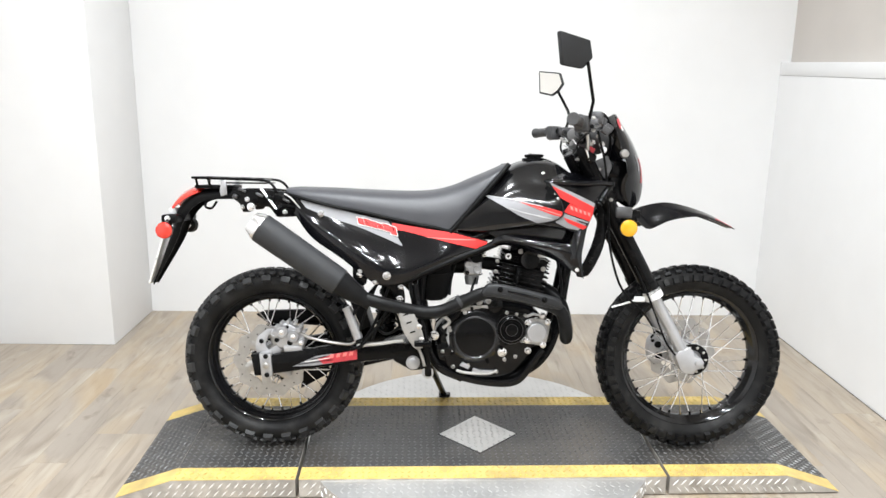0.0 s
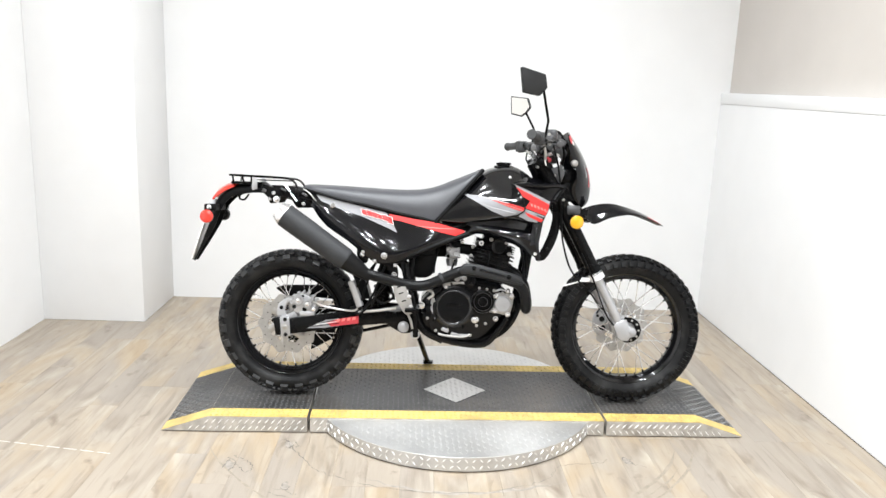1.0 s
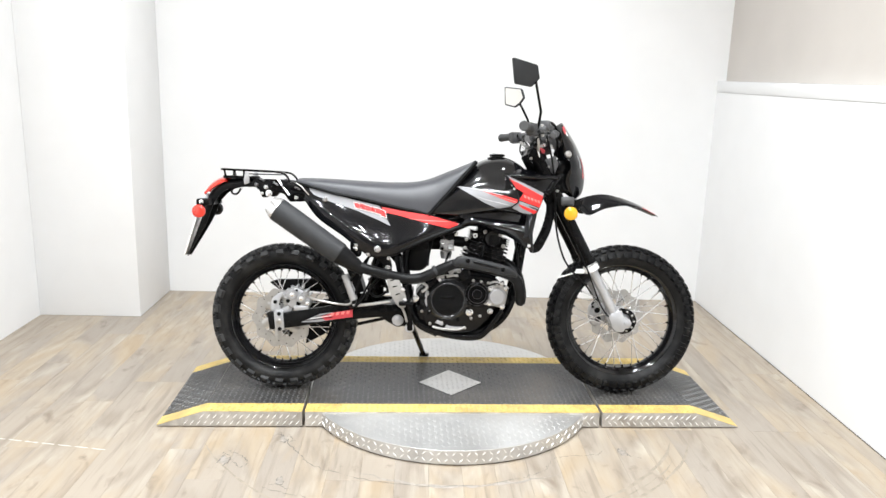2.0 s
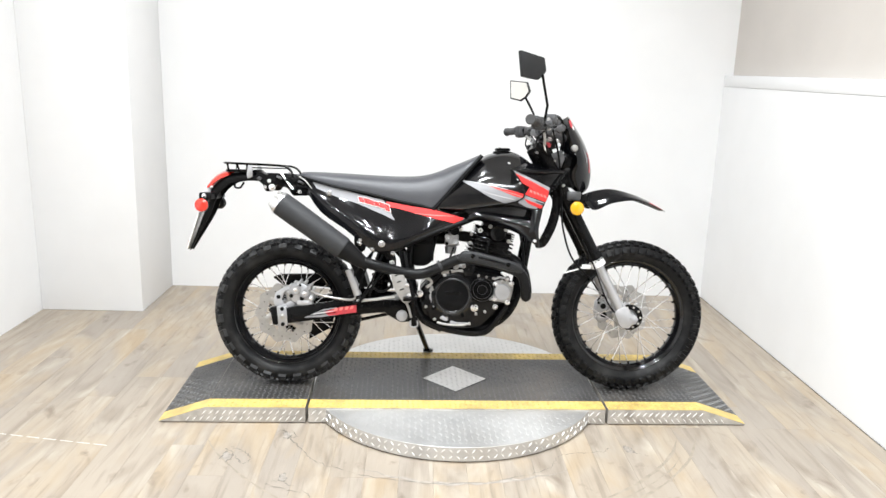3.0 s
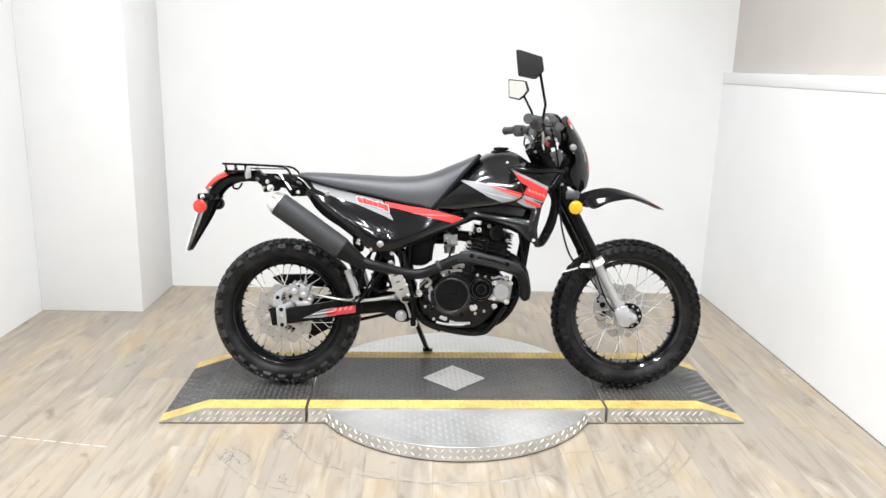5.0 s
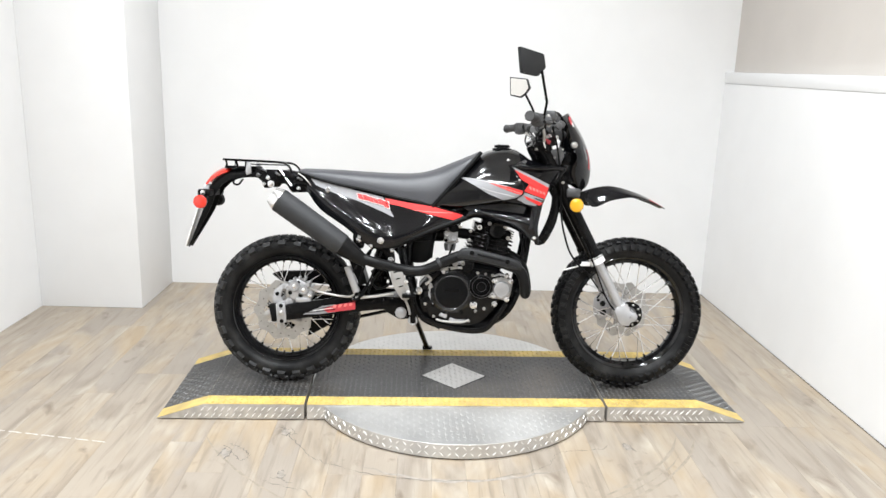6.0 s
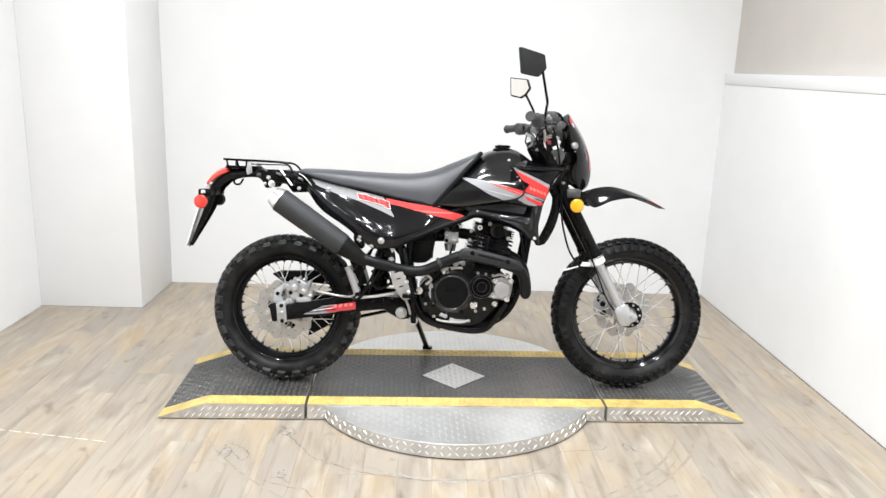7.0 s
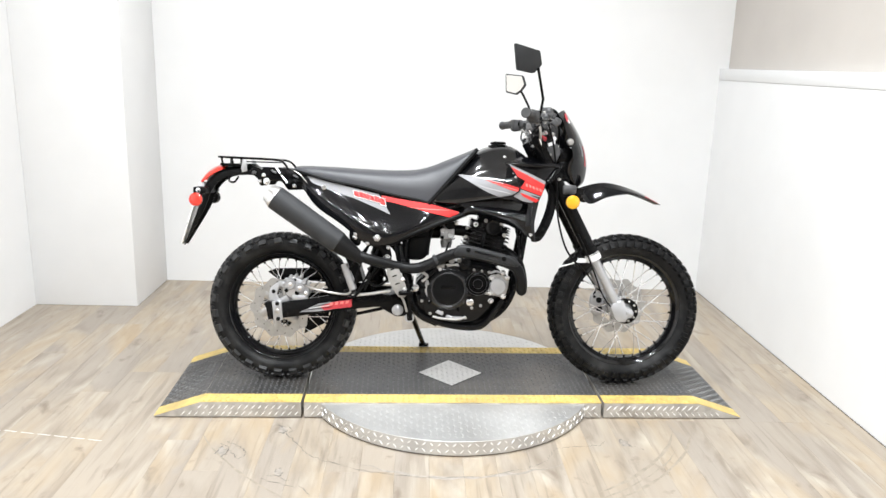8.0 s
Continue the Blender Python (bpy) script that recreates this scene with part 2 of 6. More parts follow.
def lathe(profile, center, seg=32, bm=None, axis="y", closed=False):
    """Turned shape: profile of (radius, offset along the axis)."""
    own = bmesh.new()
    rings = []
    for r, o in profile:
        ring = []
        for k in range(seg):
            a = 2 * math.pi * k / seg
            c, s = r * math.cos(a), r * math.sin(a)
            q = {"y": (c, o, s), "z": (c, s, o), "x": (o, c, s)}[axis]
            ring.append(own.verts.new(Vector(center) + Vector(q)))
        rings.append(ring)
    pairs = list(zip(rings, rings[1:])) + ([(rings[-1], rings[0])] if closed else [])
    for r0, r1 in pairs:
        for k in range(seg):
            own.faces.new((r0[k], r0[(k + 1) % seg], r1[(k + 1) % seg], r1[k]))
    if not closed:
        own.faces.new(rings[0])
        own.faces.new(rings[-1])
    return join(bm, own)


def prism(outline, y0, y1, bevel=0.0, bm=None, rounded=0):
    """An (x, z) outline with thickness along y."""
    pts = [(p.x, p.z) for p in smooth_line([(x, 0, z) for x, z in outline] + [(outline[0][0], 0, outline[0][1])], rounded)[:-1]] if rounded else outline
    own = bmesh.new()
    a = [own.verts.new((x, y0, z)) for x, z in pts]
    b = [own.verts.new((x, y1, z)) for x, z in pts]
    own.faces.new(a)
    own.faces.new(list(reversed(b)))
    n = len(pts)
    for i in range(n):
        own.faces.new((a[i], a[(i + 1) % n], b[(i + 1) % n], b[i]))
    if bevel:
        bmesh.ops.recalc_face_normals(own, faces=own.faces)
        bmesh.ops.bevel(own, geom=[e for e in own.edges if e.calc_face_angle(0) > 0.6], offset=bevel, segments=2, affect="EDGES", profile=0.5)
    return join(bm, own)


def mirrored(bm):
    """The same shape on the other side of the middle plane, in one mesh with it."""
    own = bm.copy()
    own.transform(Matrix.Diagonal((1, -1, 1, 1)))
    bmesh.ops.reverse_faces(own, faces=own.faces)
    return own


def bolt(center, r=0.009, h=0.006, axis="y", sign=-1):
    """A domed bolt head with a washer."""
    s = sign
    return lathe([(r * 1.35, 0), (r * 1.35, s * h * 0.3), (r, s * h * 0.35), (r, s * h * 0.9), (r * 0.7, s * h * 1.15)], center, 12, axis=axis)


# ---- room: walls turned a little against the lift ----
ROOM = pose(0, 0, 0, 0, 0, -1.27)
X_LEFT, X_PIER, X_RIGHT, Y_PIER, Y_BACK, Y_REAR, LEDGE = -2.221, -1.673, 1.626, 1.011, 1.531, -9.0, 1.364


def structure(name, bm, mat, label, category):
    ob = part(name, bm, mat)
    ob.matrix_world = ROOM
    return tagged(ob, label, category, kind="structure")


structure("wall_back", box(X_PIER - 0.2, X_RIGHT + 0.5, Y_BACK, Y_BACK + 0.15, 0, CEILING), PAINT, "plain white painted drywall behind the lift", "wall")
structure("wall_left", box(X_LEFT - 0.15, X_LEFT, Y_REAR, Y_BACK + 0.15, 0, CEILING), PAINT, "plain white painted side wall", "wall")
structure("wall_pier", box(X_LEFT + 0.0, X_PIER, Y_PIER, Y_BACK - 0.002, 0, CEILING, 0.004), PAINT, "white boxed-out pier in the corner of the walls", "wall")
structure("wall_right", box(X_RIGHT, X_RIGHT + 0.16, Y_REAR, Y_BACK, 0, LEDGE - 0.063), PAINT, "white half-height wall with a flat ledge on top", "wall")
structure("wall_right_upper", box(X_RIGHT + 0.05, X_RIGHT + 0.25, Y_REAR, Y_BACK, LEDGE + 0.004, CEILING), TAN, "wall set back above the ledge, toned tan for its weaker light", "wall")
structure("trim_ledge", box(X_RIGHT - 0.003, X_RIGHT + 0.15, Y_REAR, Y_BACK - 0.002, LEDGE - 0.062, LEDGE + 0.003, 0.003), PAINT, "white painted ledge board with a thin shadow line", "trim")
structure("wall_rear", box(X_LEFT - 0.15, X_RIGHT + 0.3, Y_REAR - 0.15, Y_REAR, 0, CEILING), PAINT, "plain white wall closing the bay", "wall")
structure("ceiling", box(X_LEFT - 0.15, X_RIGHT + 0.5, Y_REAR - 0.15, Y_BACK + 0.15, CEILING, CEILING + 0.1), CEIL, "flat off-white ceiling", "ceiling")
floor = structure("floor", box(X_LEFT - 0.1, X_RIGHT + 0.1, Y_REAR - 0.1, Y_BACK + 0.05, -0.12, -0.006), SUB, "wood-look vinyl plank floor with circular scuff marks", "floor")


# ---- lift platform with ramps and turntable ----
HW, TOP, L_BASE, L_TOP, JOINT = 0.299, 0.065, 1.152, 0.975, 0.588
STRIPE = 0.074


def lugs(places, length=0.019, width=0.0065, height=0.0022, tilt=45.0):
    """Raised tread lugs, crosswise in turn, at (x, y, z, slope, turn) places."""
    verts, faces = [], []
    for i, (m, turn) in enumerate(places):
        a = radians(turn)
        c, s = math.cos(a), math.sin(a)
        shape = [(-length / 2, 0), (0, -width / 2), (length / 2, 0), (0, width / 2)]
        k = len(verts)
        for f, z in ((1.0, -0.0005), (0.55, height)):
            for u, v in shape:
                verts.append(m @ Vector((f * (u * c - v * s), f * (u * s + v * c), z)))
        faces.append((k + 4, k + 5, k + 6, k + 7))
        for q in range(4):
            faces.append((k + q, k + (q + 1) % 4, k + 4 + (q + 1) % 4, k + 4 + q))
    me = bpy.data.meshes.new("tread")
    me.from_pydata([tuple(v) for v in verts], [], faces)
    bm = bmesh.new()
    bm.from_mesh(me)
    bpy.data.meshes.remove(me)
    return bm


def tread_grid(x0, x1, y0, y1, m, pitch, keep=lambda x, y: True):
    out = []
    nx, ny = int((x1 - x0) / pitch), int((y1 - y0) / pitch)
    for i in range(nx):
        for k in range(ny):
            x, y = x0 + (i + 0.5) * (x1 - x0) / nx, y0 + (k + 0.5) * (y1 - y0) / ny
            if keep(x, y):
                out.append((m @ Matrix.Translation((x, y, 0)), 45 if (i + k) % 2 else -45))
    return out


def plate_top(x0, x1, bevel_to=None):
    """One length of lift deck: a hollow box whose outer end slopes to the floor."""
    if bevel_to is None:
        return prism([(x0, 0.004), (x1, 0.004), (x1, TOP), (x0, TOP)], -HW, HW, 0.0015)
    s = 1 if bevel_to > 0 else -1
    return prism([(x0, 0.004), (bevel_to, 0.004), (bevel_to, 0.007), (s * L_TOP, TOP), (x0, TOP)][::s], -HW, HW, 0.0015)


def slope(s):
    """The frame of a ramp's sloping face: x runs down the slope."""
    a = math.atan2(TOP - 0.007, L_BASE - L_TOP)
    x = Vector((s * math.cos(a), 0, -math.sin(a)))
    y = Vector((0, s, 0))
    z = x.cross(y)
    m = Matrix((x, y, z)).transposed().to_4x4()
    m.translation = Vector((s * L_TOP, 0, TOP))
    return m, math.hypot(TOP - 0.007, L_BASE - L_TOP)


def deck_sheet(x0, x1, y0, y1, t0=0.0004, t1=0.0016, m=None):
    return box(x0, x1, y0, y1, t0, t1, 0, None, m)


lift = thing("wheel_lift_platform", "low diamond-plate vehicle platform with yellow striped edges and ramped ends", "platform")
DECK = Matrix.Translation((0, 0, TOP))
in_diamond = lambda x, y: abs(x) / 0.132 + abs(y) / 0.137 < 1
for name, x0, x1 in (("left_ramp", -JOINT - 0.006, -L_BASE), ("centre_deck", -JOINT + 0.005, JOINT - 0.005), ("right_ramp", JOINT + 0.006, L_BASE)):
    centre = name == "centre_deck"
    s = 0 if centre else (1 if x1 > 0 else -1)
    deck = part("deck" if centre else "ramp", plate_top(x0, x1) if centre else plate_top(x0, x1, x1), SIDE, lift, "bare aluminium tread plate sides", 20)
    a, b = (x0, x1) if centre else sorted((x0, s * L_TOP))
    inner = HW - STRIPE
    part("mat", deck_sheet(a + 0.001, b - 0.001, -inner, inner, m=DECK), TREAD, deck, "dark grey tread plate top")
    part("tread", lugs(tread_grid(a, b, -inner, inner, Matrix.Translation((0, 0, TOP + 0.0016)), 0.0205, (lambda x, y: not in_diamond(x, y)) if centre else (lambda x, y: True))), TREAD_LUG, deck)["kind"] = "stuff"
    for y in (-1, 1):
        ya, yb = sorted((y * inner, y * HW))
        part("stripe", deck_sheet(a, b, ya, yb, m=DECK), YELLOW, deck, "worn yellow painted edge stripe")
        part("stripe_tread", lugs(tread_grid(a, b, ya, yb, Matrix.Translation((0, 0, TOP + 0.0016)), 0.0205), height=0.0028), YELLOW_LUG, deck)["kind"] = "stuff"
    if s:
        m, length = slope(s)
        part("mat", deck_sheet(0.001, length, -inner, inner, m=m), TREAD, deck, "dark grey tread plate slope")
        part("tread", lugs(tread_grid(0, length, -inner, inner, m @ Matrix.Translation((0, 0, 0.0016)), 0.0205)), TREAD_LUG, deck)["kind"] = "stuff"
        for y in (-1, 1):
            ya, yb = sorted((y * inner, y * HW))
            part("stripe", deck_sheet(0, length, ya, yb, m=m), YELLOW, deck, "worn yellow painted edge stripe")
    # tread lugs on the long upright sides
    for y in (-1, 1):
        m = Matrix.Translation((0, y * HW, 0)) @ pose(0, 0, 0, 90 if y < 0 else -90)
        lo, hi = min(x0, x1), max(x0, x1)
        n_side = int((hi - lo) / 0.025)
        places = []
        for k in range(n_side):
            for row in range(2):
                x, v = lo + (k + 0.3 + 0.5 * row) * (hi - lo) / n_side, (0.019 + 0.026 * row) * (1 if y < 0 else -1)
                if abs(x) < L_TOP + (0.05 - abs(v)) * 2.9 and lo + 0.012 < x < hi - 0.012:
                    places.append((m @ Matrix.Translation((x, v, 0)), 48 if x < 0.3 or row else -48))
        side = lugs(places, length=0.031, width=0.0058, height=0.003)
        part("side_tread", side, LUG, deck)["kind"] = "stuff"
diamond = prism([(-0.133, -0.006), (0.004, 0.134), (0.137, -0.008), (0.0, -0.14)], 0.0018, 0.0032)
diamond.transform(Matrix(((1, 0, 0, 0), (0, 0, 1, 0), (0, 1, 0, TOP), (0, 0, 0, 1))))
rim_bm = prism([(-0.138, -0.006), (0.004, 0.139), (0.142, -0.008), (0.0, -0.145)], 0.0017, 0.0024)
rim_bm.transform(Matrix(((1, 0, 0, 0), (0, 0, 1, 0), (0, 1, 0, TOP), (0, 0, 0, 1))))
part("diamond_rim", rim_bm, MATTE, lift, "dark grimy joint round the metal diamond")
diamond_ob = part("diamond_plate", diamond, ALU, lift, "bare metal diamond set in the dark deck")
part("tread", lugs(tread_grid(-0.13, 0.13, -0.13, 0.13, Matrix.Translation((0, 0, TOP + 0.0032)), 0.0205, lambda x, y: abs(x) / 0.132 + abs(y) / 0.137 < 0.88)), ALU, diamond_ob)["kind"] = "stuff"

R_DISC, DISC_TOP = 0.59, 0.0595
table = thing("turntable", "round bare aluminium tread-plate turntable under the platform", "turntable")
disc = part("disc", lathe([(R_DISC - 0.004, 0.003), (R_DISC, 0.006), (R_DISC, DISC_TOP - 0.0007), (R_DISC - 0.0007, DISC_TOP)], (0, -0.012, 0), 128, axis="z"), ALU, table, smooth=30)
part("tread", lugs(tread_grid(-R_DISC, R_DISC, -R_DISC, R_DISC, Matrix.Translation((0, -0.012, DISC_TOP)), 0.0225, lambda x, y: math.hypot(x, y) < R_DISC - 0.012 and abs(y) > HW), height=0.0011), ALU, disc)["kind"] = "stuff"
rim_places = []
n_rim = int(2 * math.pi * R_DISC / 0.027)
for i in range(n_rim):
    a = 2 * math.pi * i / n_rim
    for k in range(2):
        rim_places.append((Matrix.Translation((0, -0.012, 0)) @ pose(R_DISC * math.cos(a), R_DISC * math.sin(a), 0.02 + 0.025 * k, 90, 0, math.degrees(a) + 90), 45 if (i + k) % 2 else -45))
part("rim_tread", lugs(rim_places, length=0.022, width=0.0052, height=0.0022), LUG, disc)["kind"] = "stuff"


# ---- motorcycle: built upright, then leaned on its stand ----
LEAN = Matrix.Translation((0.015, -0.07, TOP + 0.003)) @ pose(0, 0, 0, 0, 0, -1.7) @ pose(0, 0, 0, -8.0)
bike = thing("motorcycle", "black dual-sport motorcycle with red decals leaning on its side stand", "motorcycle", LEAN)


class Panel:
    """A curved body panel between two edge lines, on which decals can lie."""

    def __init__(self, top, low, depth):
        self.top, self.low, self.depth = self.even(top), self.even(low), depth

    @staticmethod
    def even(line):
        p = smooth_line([(x, 0, z) for x, z in line], 12)
        d = [0.0]
        for a, b in zip(p, p[1:]):
            d.append(d[-1] + (b - a).length)
        return p, d

    @staticmethod
    def pick(line, s):
        p, d = line
        want = d[-1] * min(max(s, 0), 1)
        for j in range(len(p) - 1):
            if d[j + 1] >= want - 1e-9:
                return p[j].lerp(p[j + 1], (want - d[j]) / max(d[j + 1] - d[j], 1e-9))
        return p[-1]

    def at(self, s, t):
        q = self.pick(self.top, s).lerp(self.pick(self.low, s), t)
        return Vector((q.x, self.depth(s, t), q.z))

    def out(self, s, t, by):
        e = 0.01
        a, b = min(max(s, e), 1 - e), min(max(t, e), 1 - e)
        n = (self.at(a + e, b) - self.at(a - e, b)).cross(self.at(a, b + e) - self.at(a, b - e))
        n = n.normalized() if n.length > 1e-12 else Vector((0, -1, 0))
        return self.at(s, t) + (n if n.y < 0 else -n) * by

    def patch(self, s0, s1, t0, t1, n=20, m=8, lift=0.0, thick=0.004):
        """t0 and t1 are functions of s."""
        bm = bmesh.new()
        front, back = [], []
        for i in range(n + 1):
            s = s0 + (s1 - s0) * i / n
            a, b = t0(s), t1(s)
            front.append([bm.verts.new(self.out(s, a + (b - a) * k / m, lift)) for k in range(m + 1)])
            back.append([bm.verts.new(self.out(s, a + (b - a) * k / m, lift - thick)) for k in range(m + 1)])
        for i in range(n):
            for k in range(m):
                bm.faces.new((front[i][k], front[i + 1][k], front[i + 1][k + 1], front[i][k + 1]))
                bm.faces.new((back[i][k], back[i][k + 1], back[i + 1][k + 1], back[i + 1][k]))
        rim = [(i, 0) for i in range(n)] + [(n, k) for k in range(m)] + [(i, m) for i in range(n, 0, -1)] + [(0, k) for k in range(m, 0, -1)]
        for (i, k), (i2, k2) in zip(rim, rim[1:] + rim[:1]):
            bm.faces.new((front[i][k], front[i2][k2], back[i2][k2], back[i][k]))
        return bm

    def skin(self, n=28, m=10, thick=0.004):
        return self.patch(0, 1, lambda s: 0.0, lambda s: 1.0, n, m, 0, thick)

    def y_at(self, x, z):
        """The panel's depth under a point of the side view."""
        if not hasattr(self, "samples"):
            self.samples = np.array([tuple(self.at(i / 70, k / 48)) for i in range(71) for k in range(49)])
        d = (self.samples[:, 0] - x) ** 2 + (self.samples[:, 2] - z) ** 2 + 1e-9
        near = np.argsort(d)[:5]
        return float((self.samples[near, 1] / d[near]).sum() / (1 / d[near]).sum())

    def lay(self, top, low, lift=0.0016, n=16, m=4):
        """A thin sticker between two straight-sided edge lines of the side view."""
        def along(line):
            p = [Vector((x, 0, z)) for x, z in line]
            d = [0.0]
            for a, b in zip(p, p[1:]):
                d.append(d[-1] + (b - a).length)
            return [self.pick((p, d), i / n) for i in range(n + 1)]
        a, b = along(top), along(low)
        bm = bmesh.new()
        front, back = [], []
        for i in range(n + 1):
            pts = [a[i].lerp(b[i], k / m) for k in range(m + 1)]
            ys = [self.y_at(q.x, q.z) - lift for q in pts]
            front.append([bm.verts.new((q.x, y, q.z)) for q, y in zip(pts, ys)])
            back.append([bm.verts.new((q.x, y + 0.001, q.z)) for q, y in zip(pts, ys)])
        for i in range(n):
            for k in range(m):
                bm.faces.new((front[i][k], front[i + 1][k], front[i + 1][k + 1], front[i][k + 1]))
                bm.faces.new((back[i][k], back[i][k + 1], back[i + 1][k + 1], back[i + 1][k]))
        rim = [(i, 0) for i in range(n)] + [(n, k) for k in range(m)] + [(i, m) for i in range(n, 0, -1)] + [(0, k) for k in range(m, 0, -1)]
        for (i, k), (i2, k2) in zip(rim, rim[1:] + rim[:1]):
            bm.faces.new((front[i][k], front[i2][k2], back[i2][k2], back[i][k]))
        return bm

    def decal(self, s0, s1, t0, t1, n=14, lift=0.0012):
        return self.patch(s0, s1, t0, t1, n, 3, lift, 0.001)


class Sheet(Panel):
    """A body panel drawn over several guide lines of (x, y, z), from its upper edge to its lower one."""

    def __init__(self, lines):
        self.lines = []
        for line in lines:
            p = smooth_line(line, 8)
            d = [0.0]
            for a, b in zip(p, p[1:]):
                d.append(d[-1] + (b - a).length)
            self.lines.append((p, d))

    def at(self, s, t):
        u = min(max(t, 0), 1) * (len(self.lines) - 1)
        i = min(int(u), len(self.lines) - 2)
        f = u - i
        q = [self.pick(self.lines[min(max(i + k, 0), len(self.lines) - 1)], s) for k in (-1, 0, 1, 2)]
        return 0.5 * (2 * q[1] + (q[2] - q[0]) * f + (2 * q[0] - 5 * q[1] + 4 * q[2] - q[3]) * f * f + (3 * q[1] - q[0] - 3 * q[2] + q[3]) * f ** 3)


def ramp(a, b):
    """A straight run from a to b over the patch's own stretch, given as (s, t) ends."""
    return lambda s: a[1] + (b[1] - a[1]) * (s - a[0]) / (b[0] - a[0])


def loft(stations, power=0.6, seg=20, base=True):
    """A body from stations of (x, low, top, half width, overhang of the belly)."""
    bm = bmesh.new()
    rings = []
    for x, low, top, hw in stations:
        ring = []
        for k in range(seg + 1):
            a = math.pi * k / seg
            c, s = math.cos(a), math.sin(a)
            y = -hw * math.copysign(abs(c) ** power, c)
            ring.append(bm.verts.new((x, y, low + (top - low) * abs(s) ** power)))
        rings.append(ring)
    for a, b in zip(rings, rings[1:]):
        for k in range(seg):
            bm.faces.new((a[k], a[k + 1], b[k + 1], b[k]))
        bm.faces.new((a[seg], a[0], b[0], b[seg]))
    bm.faces.new(rings[0])
    bm.faces.new(rings[-1])
    return bm


def refine(rows, steps=5):
    """More stations between the given ones, on a smooth line."""
    out = []
    for i in range(len(rows) - 1):
        p0, p1, p2, p3 = (np.array(rows[min(max(i + k, 0), len(rows) - 1)]) for k in (-1, 0, 1, 2))
        for k in range(steps):
            t = k / steps
            out.append(tuple(0.5 * (2 * p1 + (p2 - p0) * t + (2 * p0 - 5 * p1 + 4 * p2 - p3) * t * t + (3 * p1 - p0 - 3 * p2 + p3) * t ** 3)))
    return out + [rows[-1]]


# -- wheels --
def tyre_mesh(r, rim_r, half):
    h = (r - rim_r) / 2
    prof = [(rim_r, -half * 0.62), (rim_r + h * 0.45, -half * 0.92), (rim_r + h, -half), (rim_r + h * 1.45, -half * 0.9), (r - 0.018, -half * 0.72),
            (r - 0.010, -half * 0.38), (r - 0.008, 0), (r - 0.010, half * 0.38), (r - 0.018, half * 0.72), (rim_r + h * 1.45, half * 0.9), (rim_r + h, half),
            (rim_r + h * 0.45, half * 0.92), (rim_r, half * 0.62), (rim_r - 0.004, 0)]
    bm = lathe(prof, (0, 0, 0), 72, closed=True)
    return bm


def blocks_mesh(knobs, rows, block):
    bm = bmesh.new()
    verts, faces = [], []
    for i in range(knobs):
        for row, (y, rad, tilt, lx, ly, shift) in enumerate(rows):
            a = 2 * math.pi * (i + shift) / knobs
            m = Matrix.Rotation(-a, 4, "Y") @ Matrix.Translation((rad, y, 0)) @ Matrix.Rotation(tilt, 4, "Z")
            k = len(verts)
            for x, f in ((-0.008, 1.0), (block if abs(y) < 0.052 or knobs > 40 else block * 1.3, 0.8)):
                for u, v in ((-1, -1), (1, -1), (1, 1), (-1, 1)):
                    verts.append(m @ Vector((x, f * ly * v / 2, f * lx * u / 2)))
            faces.append((k + 4, k + 5, k + 6, k + 7))
            for q in range(4):
                faces.append((k + q, k + (q + 1) % 4, k + 4 + (q + 1) % 4, k + 4 + q))
    me = bpy.data.meshes.new("knobs")
    me.from_pydata([tuple(v) for v in verts], [], faces)
    bm.from_mesh(me)
    bpy.data.meshes.remove(me)
    return bm


def disc_mesh(r_out, r_in, thick, petals, wave, holes=0):
    """A wavy brake disc."""
    bm = bmesh.new()
    n = petals * 8
    loops = []
    for y in (-thick / 2, thick / 2):
        for outer in (True, False):
            ring = []
            for k in range(n):
                a = 2 * math.pi * k / n
                r = (r_out + wave * (1 - 2 * abs(math.sin(petals * a / 2)) ** 1.5)) if outer else (r_in + wave * 0.7 * math.cos(petals * a))
                ring.append(bm.verts.new((r * math.cos(a), y, r * math.sin(a))))
            loops.append(ring)
    for a, b in ((0, 1), (1, 3), (3, 2), (2, 0)):
        for k in range(n):
            bm.faces.new((loops[a][k], loops[a][(k + 1) % n], loops[b][(k + 1) % n], loops[b][k]))
    return bm


def spoke_mesh(hub_r, rim_r, y_hub, y_rim, swing):
    return tube([(hub_r * math.cos(swing), y_hub, hub_r * math.sin(swing)), (rim_r, y_rim, 0)], 0.0019, 6, 1)


